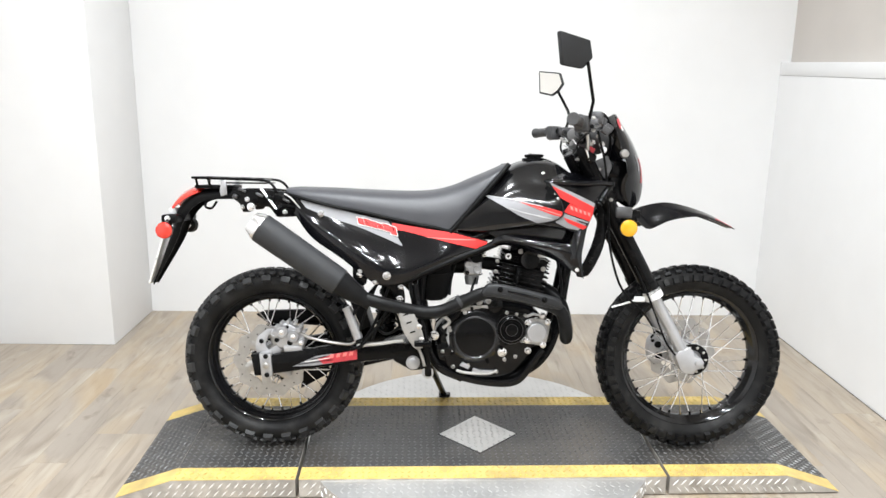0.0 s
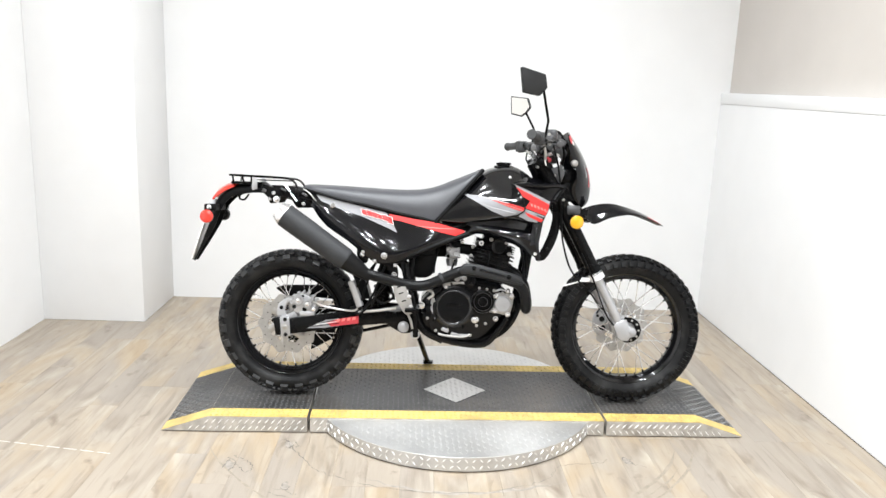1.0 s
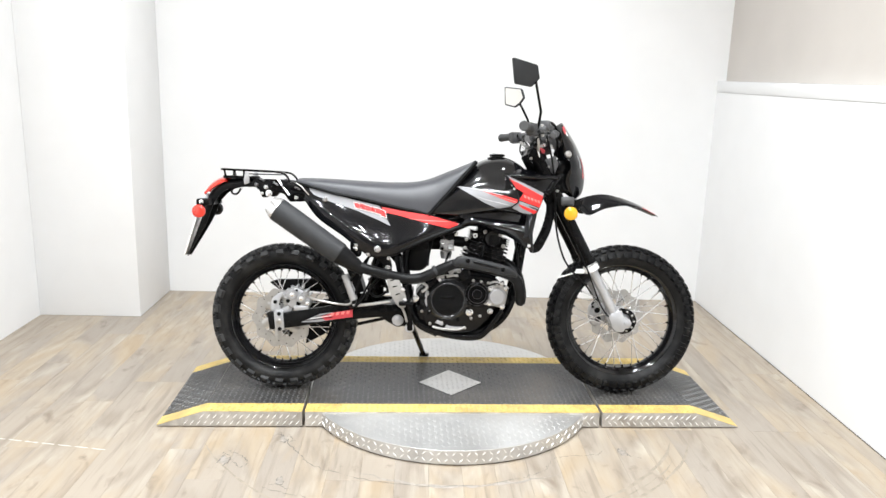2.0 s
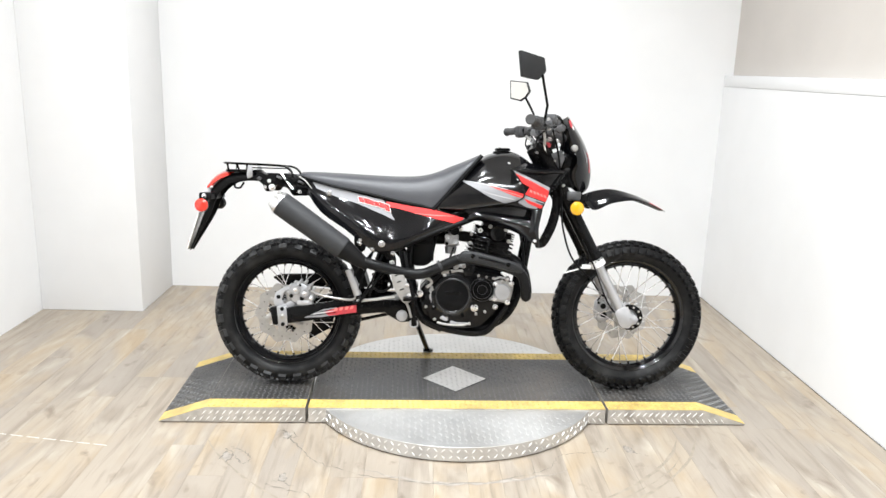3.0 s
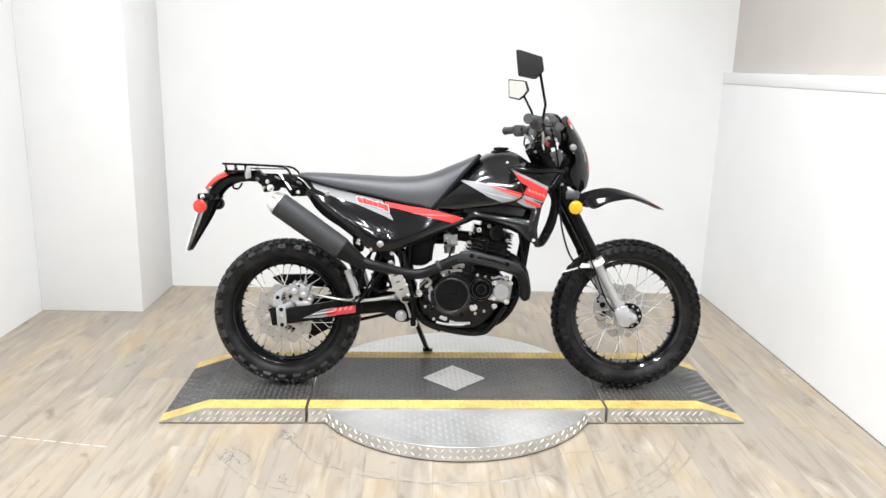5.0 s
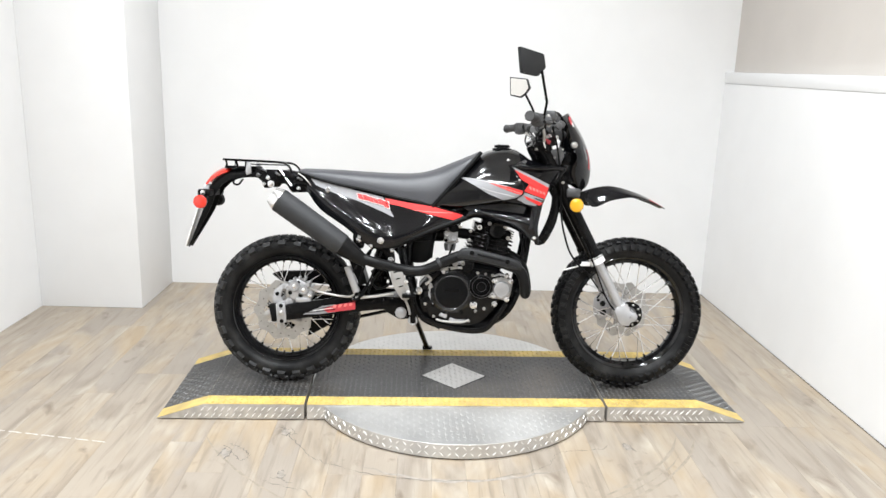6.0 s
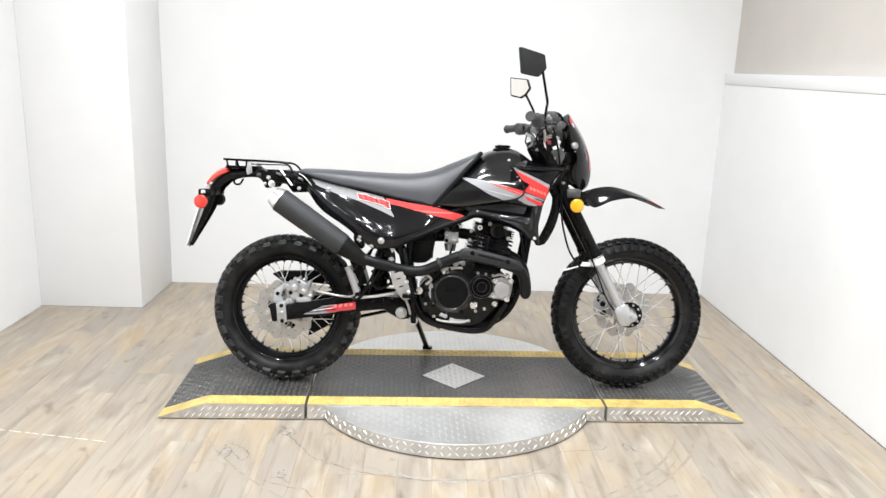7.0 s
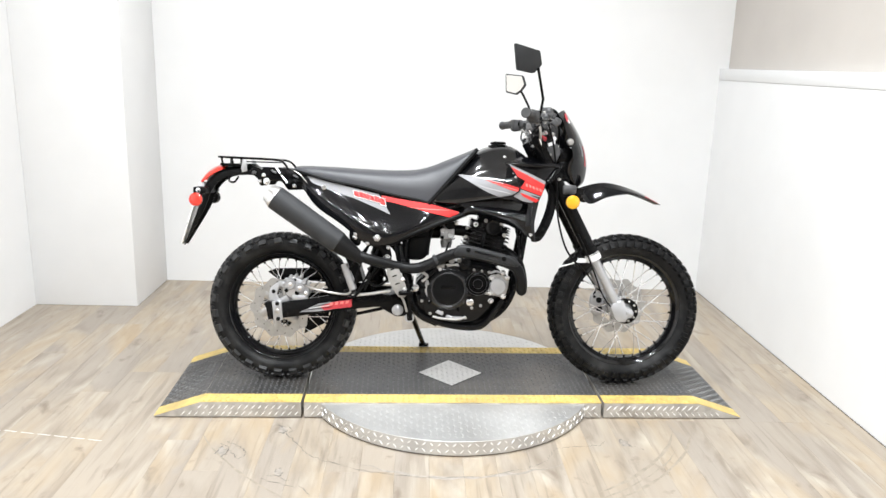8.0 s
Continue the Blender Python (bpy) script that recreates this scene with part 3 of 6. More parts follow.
def wheel(name, x, z, r, half, rim_r, knobs, rows, disc_y, disc_r, label, block, cut):
    w = new(name)
    w.parent = bike
    w.matrix_local = pose(x, 0, z)
    w["label"] = label
    part("tyre", tyre_mesh(r - cut, rim_r, half), RUBBER, w, "black rubber tyre", 40)
    part("tread", blocks_mesh(knobs, rows, block), KNOB if knobs < 40 else RUBBER, w, "rows of black tread blocks", 25)["kind"] = "stuff"
    lip = rim_r + 0.003
    part("rim", lathe([(lip, -half * 0.62), (lip - 0.004, -half * 0.66), (lip - 0.010, -half * 0.6), (rim_r - 0.014, -half * 0.42), (rim_r - 0.025, -half * 0.2), (rim_r - 0.027, 0),
                       (rim_r - 0.025, half * 0.2), (rim_r - 0.014, half * 0.42), (lip - 0.010, half * 0.6), (lip - 0.004, half * 0.66), (lip, half * 0.62), (rim_r - 0.008, 0)],
                      (0, 0, 0), 72, closed=True), RIM, w, "gloss black alloy rim", 30)
    part("hub", lathe([(0.012, -0.085), (0.02, -0.084), (0.022, -0.05), (0.047, -0.044), (0.047, -0.036), (0.03, -0.03), (0.026, 0), (0.03, 0.03), (0.047, 0.036), (0.047, 0.044), (0.022, 0.05), (0.02, 0.084), (0.012, 0.085)], (0, 0, 0), 32), SILVER, w, "silver hub")
    meshes = {}
    for i in range(36):
        side = -1 if i % 2 else 1
        swing = 1.15 if (i // 2) % 2 else -1.15
        if (side, swing) not in meshes:
            s = part("spoke", spoke_mesh(0.045, rim_r - 0.022, side * 0.039, side * 0.006, swing), CHROME, w)
            meshes[side, swing] = s.data
        else:
            s = new("spoke", meshes[side, swing])
            s.parent = w
        s.matrix_local = pose(0, 0, 0, 0, 10.0 * i + 4, 0)
        nip = meshes.get("nipple")
        if nip is None:
            nip_ob = part("nipple", tube([(rim_r - 0.034, 0, 0), (rim_r - 0.02, 0, 0)], 0.0042, 8, 1), SATIN, w)
            meshes["nipple"] = nip_ob.data
        else:
            nip_ob = new("nipple", nip)
            nip_ob.parent = w
        nip_ob.matrix_local = pose(0, side * 0.005, 0, 0, 10.0 * i + 4, 0)
    d = part("brake_disc", disc_mesh(disc_r, disc_r - 0.04, 0.004, 10, 0.0065), STEEL, w, "wavy steel brake disc")
    d.matrix_local = pose(0, disc_y, 0)
    hole = None
    for i in range(20):
        a, r = 2 * math.pi * (i + 0.5) / 20, disc_r - (0.013 if i % 2 else 0.023)
        if hole is None:
            hole_ob = part("disc_hole", lathe([(0.001, -0.0026), (0.0022, -0.0026), (0.0022, 0.0026), (0.001, 0.0026)], (0, 0, 0), 10), MATTE, d)
            hole = hole_ob.data
        else:
            hole_ob = new("disc_hole", hole)
            hole_ob.parent = d
        hole_ob.matrix_local = pose(r * math.cos(a), 0, r * math.sin(a))
    carrier = part("disc_carrier", lathe([(0.05, disc_y - 0.003), (0.05, disc_y + 0.003), (0.03, disc_y + 0.003), (0.03, disc_y - 0.003)], (0, 0, 0), 32, closed=True), STEEL, w)
    for i in range(6):
        a = 2 * math.pi * i / 6
        part("carrier_arm", tube([(0.035 * math.cos(a), disc_y, 0.035 * math.sin(a)), ((disc_r - 0.034) * math.cos(a + 0.35), disc_y, (disc_r - 0.034) * math.sin(a + 0.35))], 0.013, 8, 1, r_end=0.017, flat=0.2), STEEL, carrier)
    return w


XF, ZF, XR, ZR = 0.692, 0.313, -0.709, 0.301
front_rows = [(-0.05, 0.272, -1.25, 0.02, 0.024, 0.0), (-0.036, 0.2925, -0.7, 0.022, 0.014, 0.5), (-0.013, 0.301, -0.15, 0.025, 0.02, 0.0), (0.013, 0.301, 0.15, 0.025, 0.02, 0.5), (0.036, 0.2925, 0.7, 0.022, 0.014, 0.0), (0.05, 0.272, 1.25, 0.02, 0.024, 0.5)]
rear_rows = []
for side in (-1, 1):
    lead = 0.0 if side < 0 else 0.5
    rear_rows += [(side * 0.0525, 0.2625, side * 0.95, 0.036, 0.024, lead), (side * 0.0405, 0.2775, side * 0.7, 0.023, 0.017, lead + 0.27), (side * 0.0405, 0.2775, side * 0.7, 0.023, 0.017, lead + 0.73),
                  (side * 0.0135, 0.2855, side * 0.1, 0.03, 0.021, lead), (side * 0.0135, 0.2855, side * 0.1, 0.03, 0.021, lead + 0.5)]
front_wheel = wheel("front_wheel", XF, ZF, 0.313, 0.052, 0.233, 52, front_rows, 0.068, 0.115, "spoked front wheel with black rim", 0.0105, 0.004)
rear_wheel = wheel("rear_wheel", XR, ZR, 0.300, 0.062, 0.218, 27, rear_rows, -0.075, 0.119, "spoked rear wheel with black rim", 0.0135, 0.006)


# -- seat, tank and body panels --
seat_rows = [(-0.655, 0.850, 0.868, 0.085), (-0.62, 0.842, 0.871, 0.11), (-0.5, 0.813, 0.869, 0.13), (-0.4, 0.796, 0.865, 0.14), (-0.27, 0.768, 0.862, 0.145), (-0.18, 0.752, 0.867, 0.143),
             (-0.114, 0.742, 0.884, 0.137), (-0.06, 0.80, 0.907, 0.13), (0.0, 0.882, 0.932, 0.12), (0.055, 0.948, 0.957, 0.105)]
seat = part("seat", loft(refine(seat_rows), 0.62, 24), VINYL, bike, "long grey-black vinyl seat", 60)
for side in (-1, 1):
    part("piping", tube([(x, side * (hw + 0.001), low) for x, low, top, hw in seat_rows], 0.0055, 8, 5), MATTE, seat, "black edge piping")

for side in (-1, 1):
    part("seat_edge", tube([(0.06, side * 0.1, 0.952), (0.02, side * 0.118, 0.905), (-0.04, side * 0.13, 0.835), (-0.1, side * 0.138, 0.765), (-0.128, side * 0.142, 0.735)], 0.0085, 10, 4), MATTE, seat, "black edge trim", 60)

tank_side = Sheet([
    [(-0.03, 0, 0.88), (0.06, 0, 0.945), (0.115, 0, 0.968), (0.18, 0, 0.975), (0.228, 0, 0.96), (0.285, 0, 0.92)],
    [(-0.055, -0.085, 0.845), (0.05, -0.08, 0.925), (0.11, -0.075, 0.952), (0.175, -0.072, 0.958), (0.222, -0.078, 0.943), (0.27, -0.09, 0.908)],
    [(-0.085, -0.122, 0.80), (0.03, -0.128, 0.87), (0.10, -0.132, 0.895), (0.16, -0.137, 0.90), (0.195, -0.145, 0.897), (0.215, -0.152, 0.888)],
    [(-0.105, -0.138, 0.768), (0.0, -0.152, 0.818), (0.08, -0.162, 0.835), (0.15, -0.174, 0.842), (0.19, -0.183, 0.842), (0.209, -0.188, 0.846)],
    [(-0.11, -0.142, 0.752), (0.0, -0.158, 0.775), (0.08, -0.17, 0.79), (0.15, -0.183, 0.803), (0.19, -0.191, 0.812), (0.221, -0.196, 0.812)],
    [(-0.112, -0.14, 0.742), (-0.02, -0.15, 0.742), (0.05, -0.16, 0.752), (0.13, -0.177, 0.768), (0.175, -0.187, 0.776), (0.212, -0.193, 0.788)],
    [(-0.105, -0.11, 0.735), (-0.02, -0.12, 0.728), (0.05, -0.125, 0.735), (0.13, -0.145, 0.75), (0.175, -0.16, 0.763), (0.195, -0.17, 0.775)]])
tank_bm = tank_side.skin(40, 36, 0.004)
join(tank_bm, mirrored(tank_side.skin(40, 36, 0.004)))
tank = part("fuel_tank", tank_bm, TANK, bike, "gloss black fuel tank with a grey and red blade decal", 60)
part("tank_belly", loft(refine([(-0.1, 0.715, 0.76, 0.1), (0.0, 0.71, 0.85, 0.11), (0.1, 0.71, 0.93, 0.1), (0.2, 0.715, 0.92, 0.1), (0.29, 0.75, 0.88, 0.07)]), 0.7, 20), MATTE, tank, "black underside of the tank", 60)
part("fuel_cap", lathe([(0.024, -0.014), (0.024, 0.0), (0.031, 0.001), (0.032, 0.008), (0.028, 0.011), (0.012, 0.0115)], (0.152, 0, 0.977), 28, axis="z"), MATTE, tank, "black filler cap")
part("cap_seat", lathe([(0.04, -0.008), (0.04, 0.0012), (0.03, 0.003)], (0.152, 0, 0.9725), 28, axis="z"), SATIN, tank)
part("cap_lock", lathe([(0.011, 0.0), (0.011, 0.004), (0.006, 0.005)], (0.13, -0.02, 0.986), 14, axis="z"), CHROME, tank, "bright lock cover")
part("tank_rivet", bolt((0.168, -0.112, 0.925), 0.0045, 0.004), CHROME, tank)
part("blade", tank_side.lay([(-0.017, 0.8545), (0.054, 0.846), (0.161, 0.823), (0.2185, 0.808)], [(-0.017, 0.8515), (0.037, 0.822), (0.091, 0.791), (0.145, 0.77), (0.195, 0.78), (0.2165, 0.79)], n=26, m=8), GREY, tank, "silver-grey blade decal")
part("blade_red", tank_side.lay([(0.085, 0.8395), (0.161, 0.8225), (0.2185, 0.808)], [(0.085, 0.8375), (0.134, 0.818), (0.188, 0.798), (0.217, 0.7915)], 0.0026, 20, 6), RED, tank, "red blade decal")
part("blade_line", tank_side.lay([(-0.01, 0.8538), (0.054, 0.847), (0.16, 0.8245)], [(-0.01, 0.852), (0.054, 0.8435), (0.16, 0.8215)], 0.003), PALE_GREY, tank)
part("blade_line", tank_side.lay([(0.125, 0.8245), (0.215, 0.7985)], [(0.128, 0.822), (0.214, 0.795)], 0.0034), PALE_RED, tank)
part("blade_line", tank_side.lay([(0.04, 0.8215), (0.095, 0.806), (0.19, 0.7855)], [(0.04, 0.8205), (0.095, 0.802), (0.19, 0.782)], 0.003), PALE_GREY, tank)

cowl = Sheet([
    [(-0.64, -0.10, 0.853), (-0.549, -0.118, 0.824), (-0.45, -0.129, 0.8), (-0.35, -0.137, 0.777), (-0.25, -0.142, 0.757), (-0.114, -0.142, 0.738), (-0.005, -0.132, 0.709)],
    [(-0.628, -0.11, 0.83), (-0.535, -0.129, 0.793), (-0.44, -0.142, 0.762), (-0.345, -0.15, 0.735), (-0.25, -0.153, 0.716), (-0.12, -0.149, 0.714), (-0.01, -0.136, 0.70)],
    [(-0.62, -0.117, 0.812), (-0.53, -0.144, 0.764), (-0.43, -0.161, 0.715), (-0.34, -0.169, 0.672), (-0.25, -0.166, 0.66), (-0.12, -0.156, 0.688), (-0.014, -0.138, 0.696)],
    [(-0.618, -0.121, 0.8), (-0.54, -0.156, 0.742), (-0.45, -0.177, 0.688), (-0.36, -0.186, 0.63), (-0.28, -0.181, 0.608), (-0.14, -0.163, 0.656), (-0.016, -0.138, 0.691)],
    [(-0.624, -0.114, 0.788), (-0.562, -0.146, 0.714), (-0.468, -0.167, 0.652), (-0.375, -0.178, 0.586), (-0.29, -0.173, 0.574), (-0.15, -0.158, 0.634), (-0.018, -0.13, 0.684)]])
cowl_ob = part("side_cowl", cowl.skin(46, 24), GLOSS, bike, "gloss black side cowl with red stripe and grey band", 60)
part("side_cowl", mirrored(cowl.skin(46, 24)), GLOSS, bike, "gloss black side cowl", 60)
part("lower_tube", tube([(-0.31, -0.15, 0.572), (-0.27, -0.157, 0.58), (-0.2, -0.158, 0.612), (-0.1, -0.148, 0.654), (-0.02, -0.138, 0.684), (0.05, -0.128, 0.714)], 0.0115, 10, 5), MATTE, cowl_ob, "matte black tube along the lower edge", 60)
part("grey_band", cowl.lay([(-0.605, 0.836), (-0.549, 0.822), (-0.424, 0.79), (-0.32, 0.768), (-0.276, 0.694)], [(-0.6, 0.826), (-0.584, 0.806), (-0.513, 0.779), (-0.415, 0.75), (-0.317, 0.71), (-0.276, 0.691)], n=30, m=8), GREY, cowl_ob, "silver-grey decal band")
part("red_stripe", cowl.lay([(-0.31, 0.764), (-0.2, 0.746), (-0.12, 0.735), (-0.006, 0.706)], [(-0.31, 0.744), (-0.263, 0.737), (-0.12, 0.702), (-0.022, 0.68)], 0.0028, 30, 6), RED, cowl_ob, "tapering red stripe decal")
part("stripe_line", cowl.lay([(-0.2, 0.7205), (-0.12, 0.7165), (-0.045, 0.7135)], [(-0.2, 0.7195), (-0.12, 0.7125), (-0.045, 0.7115)], 0.0036), PALE_RED, cowl_ob)
# the maker's mark: slanted red blocks with a thin pale edge, kept as plain shapes
mark_rng = random.Random(11)
for i in range(6):
    x, z = -0.420 + 0.0205 * i, 0.7695 - 0.0047 * i
    up, down = 0.0105 + mark_rng.uniform(-0.002, 0.002), 0.0115 + mark_rng.uniform(-0.0025, 0.0015) + (0.008 if i == 5 else 0)
    part("mark_edge", cowl.lay([(x - 0.0035, z + up + 0.0022), (x + 0.0205, z + up - 0.0035)], [(x + 0.0035, z - down - 0.001), (x + 0.0275, z - down - 0.0065)], 0.0036, 8, 4), WHITE, cowl_ob)
    part("mark_block", cowl.lay([(x - 0.001, z + up), (x + 0.019, z + up - 0.0045)], [(x + 0.005, z - down + 0.002), (x + 0.025, z - down - 0.0035)], 0.0052, 8, 4), RED, cowl_ob, "red slanted block of a decal")
    part("mark_slit", cowl.lay([(x + 0.008, z + 0.0045), (x + 0.0105, z + 0.004)], [(x + 0.0125, z - 0.006), (x + 0.015, z - 0.0066)], 0.0075, 3, 3), GLOSS if i % 2 else DULL_RED, cowl_ob)
    part("mark_slit", cowl.lay([(x + 0.013, z + 0.003), (x + 0.019, z + 0.0015)], [(x + 0.014, z + 0.0005), (x + 0.02, z - 0.001)], 0.0075, 3, 2), DULL_RED, cowl_ob)

shroud = Sheet([
    [(0.165, -0.165, 0.904), (0.226, -0.172, 0.905), (0.296, -0.172, 0.903), (0.345, -0.168, 0.904), (0.372, -0.16, 0.899)],
    [(0.17, -0.177, 0.894), (0.226, -0.176, 0.888), (0.296, -0.17, 0.884), (0.335, -0.166, 0.882), (0.358, -0.163, 0.876)],
    [(0.17, -0.178, 0.862), (0.23, -0.184, 0.862), (0.28, -0.185, 0.85), (0.315, -0.183, 0.838), (0.337, -0.178, 0.842)],
    [(0.16, -0.178, 0.81), (0.22, -0.187, 0.812), (0.265, -0.192, 0.80), (0.295, -0.192, 0.795), (0.316, -0.187, 0.80)],
    [(0.14, -0.172, 0.768), (0.19, -0.183, 0.764), (0.235, -0.189, 0.756), (0.27, -0.192, 0.748), (0.296, -0.188, 0.752)],
    [(0.15, -0.15, 0.762), (0.19, -0.155, 0.755), (0.235, -0.16, 0.747), (0.27, -0.165, 0.738), (0.29, -0.17, 0.742)]])
shroud_ob = part("tank_shroud", shroud.skin(26, 24, 0.005), GLOSS, bike, "gloss black tank shroud with red arrow decal", 60)
part("tank_shroud", mirrored(shroud.skin(26, 24, 0.005)), GLOSS, bike, "gloss black tank shroud", 60)
brow = Sheet([[(0.232, -0.085, 0.932), (0.255, -0.08, 0.93), (0.29, -0.075, 0.924), (0.33, -0.08, 0.913), (0.362, -0.1, 0.905)],
              [(0.2, -0.13, 0.912), (0.24, -0.13, 0.916), (0.29, -0.126, 0.913), (0.335, -0.126, 0.908), (0.368, -0.135, 0.904)],
              [(0.168, -0.165, 0.906), (0.226, -0.172, 0.907), (0.296, -0.172, 0.905), (0.345, -0.168, 0.906), (0.372, -0.16, 0.901)]])
part("shroud_top", brow.skin(16, 10, 0.004), GLOSS, shroud_ob, "", 60)
part("shroud_bar", tube([(0.19, -0.172, 0.899), (0.226, -0.178, 0.898), (0.296, -0.178, 0.895), (0.345, -0.172, 0.897), (0.375, -0.16, 0.894)], 0.0085, 10, 4), GLOSS, shroud_ob, "rounded black bar along the shroud's upper edge", 60)
part("arrow_edge", shroud.lay([(0.178, 0.899), (0.227, 0.878), (0.28, 0.854), (0.322, 0.834)], [(0.182, 0.888), (0.227, 0.866), (0.28, 0.842), (0.318, 0.82)], 0.0016, 20, 5), GREY, shroud_ob, "silver-grey decal edge")
part("arrow", shroud.lay([(0.187, 0.887), (0.245, 0.8595), (0.318, 0.8225)], [(0.206, 0.854), (0.243, 0.834), (0.314, 0.802)], 0.0028, 20, 6), RED, shroud_ob, "red arrow decal")
part("arrow", shroud.lay([(0.2415, 0.8335), (0.3145, 0.8025)], [(0.224, 0.806), (0.305, 0.7785)], 0.0028, 16, 6), RED, shroud_ob, "red arrow decal")
part("arrow_edge", shroud.lay([(0.224, 0.803), (0.304, 0.776)], [(0.2, 0.774), (0.234, 0.757), (0.27, 0.751)], 0.0016, 16, 6), GREY, shroud_ob, "silver-grey decal edge")
part("arrow", shroud.lay([(0.222, 0.7905), (0.298, 0.7625)], [(0.236, 0.7745), (0.285, 0.7525)], 0.0030, 14, 5), RED, shroud_ob, "red arrow decal")
part("arrow_notch", shroud.lay([(0.262, 0.7835), (0.302, 0.7715)], [(0.275, 0.776), (0.3, 0.768)], 0.0032, 8, 3), GLOSS, shroud_ob)
for k in range(5):
    x, z = 0.243 + 0.0135 * k, 0.820 - 0.0046 * k
    part("mark_bar", shroud.lay([(x, z + 0.0055), (x + 0.008, z + 0.003)], [(x + 0.003, z - 0.0055), (x + 0.010, z - 0.008)], 0.0038, 4, 2), PALE_RED, shroud_ob)
seam = [(0.178, 0.896), (0.192, 0.877), (0.21, 0.848), (0.2215, 0.816), (0.2175, 0.794), (0.188, 0.776), (0.146, 0.766)]
part("seam", tube([(x, min(tank_side.y_at(x, z), shroud.y_at(x, z)) - 0.0005, z) for x, z in seam], 0.003, 8, 5), GLOSS, shroud_ob)
for x, z in ((0.193, 0.874), (0.201, 0.862), (0.209, 0.848)):
    part("seam_rivet", bolt((x - 0.004, tank_side.y_at(x, z) - 0.002, z), 0.0034, 0.004), CHROME, shroud_ob)
part("shroud_backing", prism([(-0.005, 0.735), (0.05, 0.76), (0.15, 0.785), (0.28, 0.765), (0.275, 0.70), (0.2, 0.70), (0.03, 0.715)], -0.150, -0.142, 0.002), TANK, shroud_ob, "black inner duct wall", 30)
wing = Sheet([
    [(-0.008, -0.13, 0.70), (0.021, -0.15, 0.722), (0.05, -0.158, 0.73), (0.128, -0.172, 0.722), (0.2, -0.184, 0.712), (0.25, -0.192, 0.705), (0.284, -0.196, 0.716)],
    [(-0.006, -0.137, 0.694), (0.03, -0.16, 0.713), (0.06, -0.17, 0.717), (0.128, -0.186, 0.707), (0.2, -0.198, 0.694), (0.25, -0.204, 0.68), (0.281, -0.204, 0.672)],
    [(-0.005, -0.136, 0.69), (0.035, -0.156, 0.705), (0.07, -0.164, 0.704), (0.132, -0.18, 0.692), (0.198, -0.19, 0.678), (0.245, -0.197, 0.658), (0.284, -0.2, 0.636)],
    [(-0.004, -0.13, 0.686), (0.04, -0.145, 0.697), (0.08, -0.152, 0.692), (0.137, -0.164, 0.675), (0.191, -0.172, 0.659), (0.24, -0.18, 0.632), (0.291, -0.188, 0.60)]])
wing_ob = part("shroud_wing", wing.skin(28, 15, 0.006), GLOSS, bike, "black lower wing of the shroud", 50)
part("shroud_wing", mirrored(wing.skin(28, 15, 0.006)), GLOSS, bike, "black lower wing of the shroud", 50)
fin_sheet = Sheet([[(0.298, -0.187, 0.755), (0.288, -0.2, 0.711), (0.281, -0.206, 0.667), (0.292, -0.192, 0.599)],
                   [(0.276, -0.193, 0.75), (0.268, -0.207, 0.706), (0.263, -0.21, 0.66), (0.28, -0.196, 0.606)],
                   [(0.258, -0.188, 0.75), (0.25, -0.2, 0.70), (0.246, -0.2, 0.655), (0.268, -0.19, 0.613)]])
part("wing_fin", fin_sheet.skin(14, 8, 0.006), GLOSS, wing_ob, "upright black fin joining shroud and wing", 60)
part("wing_bolt", bolt((0.268, -0.203, 0.628), 0.005, 0.005), CHROME, wing_ob)
strap = tube([(0.383, -0.135, 0.898), (0.362, -0.165, 0.872), (0.332, -0.188, 0.828)], 0.0105, 10, 3)
for k in range(6):
    tube([(0.379 - 0.008 * k, -0.142 - 0.009 * k, 0.893 - 0.0105 * k), (0.376 - 0.008 * k, -0.145 - 0.009 * k, 0.889 - 0.0105 * k)], 0.013, 10, 1, strap)
part("shroud_strap", strap, SATIN, shroud_ob, "ribbed black strap at the shroud's front edge")
for side in (-1,):
    y = -0.1
    brace = prism([(0.345, 0.84), (0.38, 0.84), (0.382, 0.76), (0.37, 0.69), (0.35, 0.64), (0.324, 0.598), (0.29, 0.592), (0.287, 0.607), (0.303, 0.63), (0.33, 0.69), (0.347, 0.76)], y - 0.006, y + 0.006, 0.003, rounded=2)
    brace_ob = part("radiator_brace", brace, SATIN, bike, "black plate brace under the shroud", 40)
    for x, z in ((0.306, 0.606), (0.332, 0.643)):
        part("brace_bolt", bolt((x, y + side * 0.006, z), 0.006, 0.004, sign=side), MATTE, brace_ob)

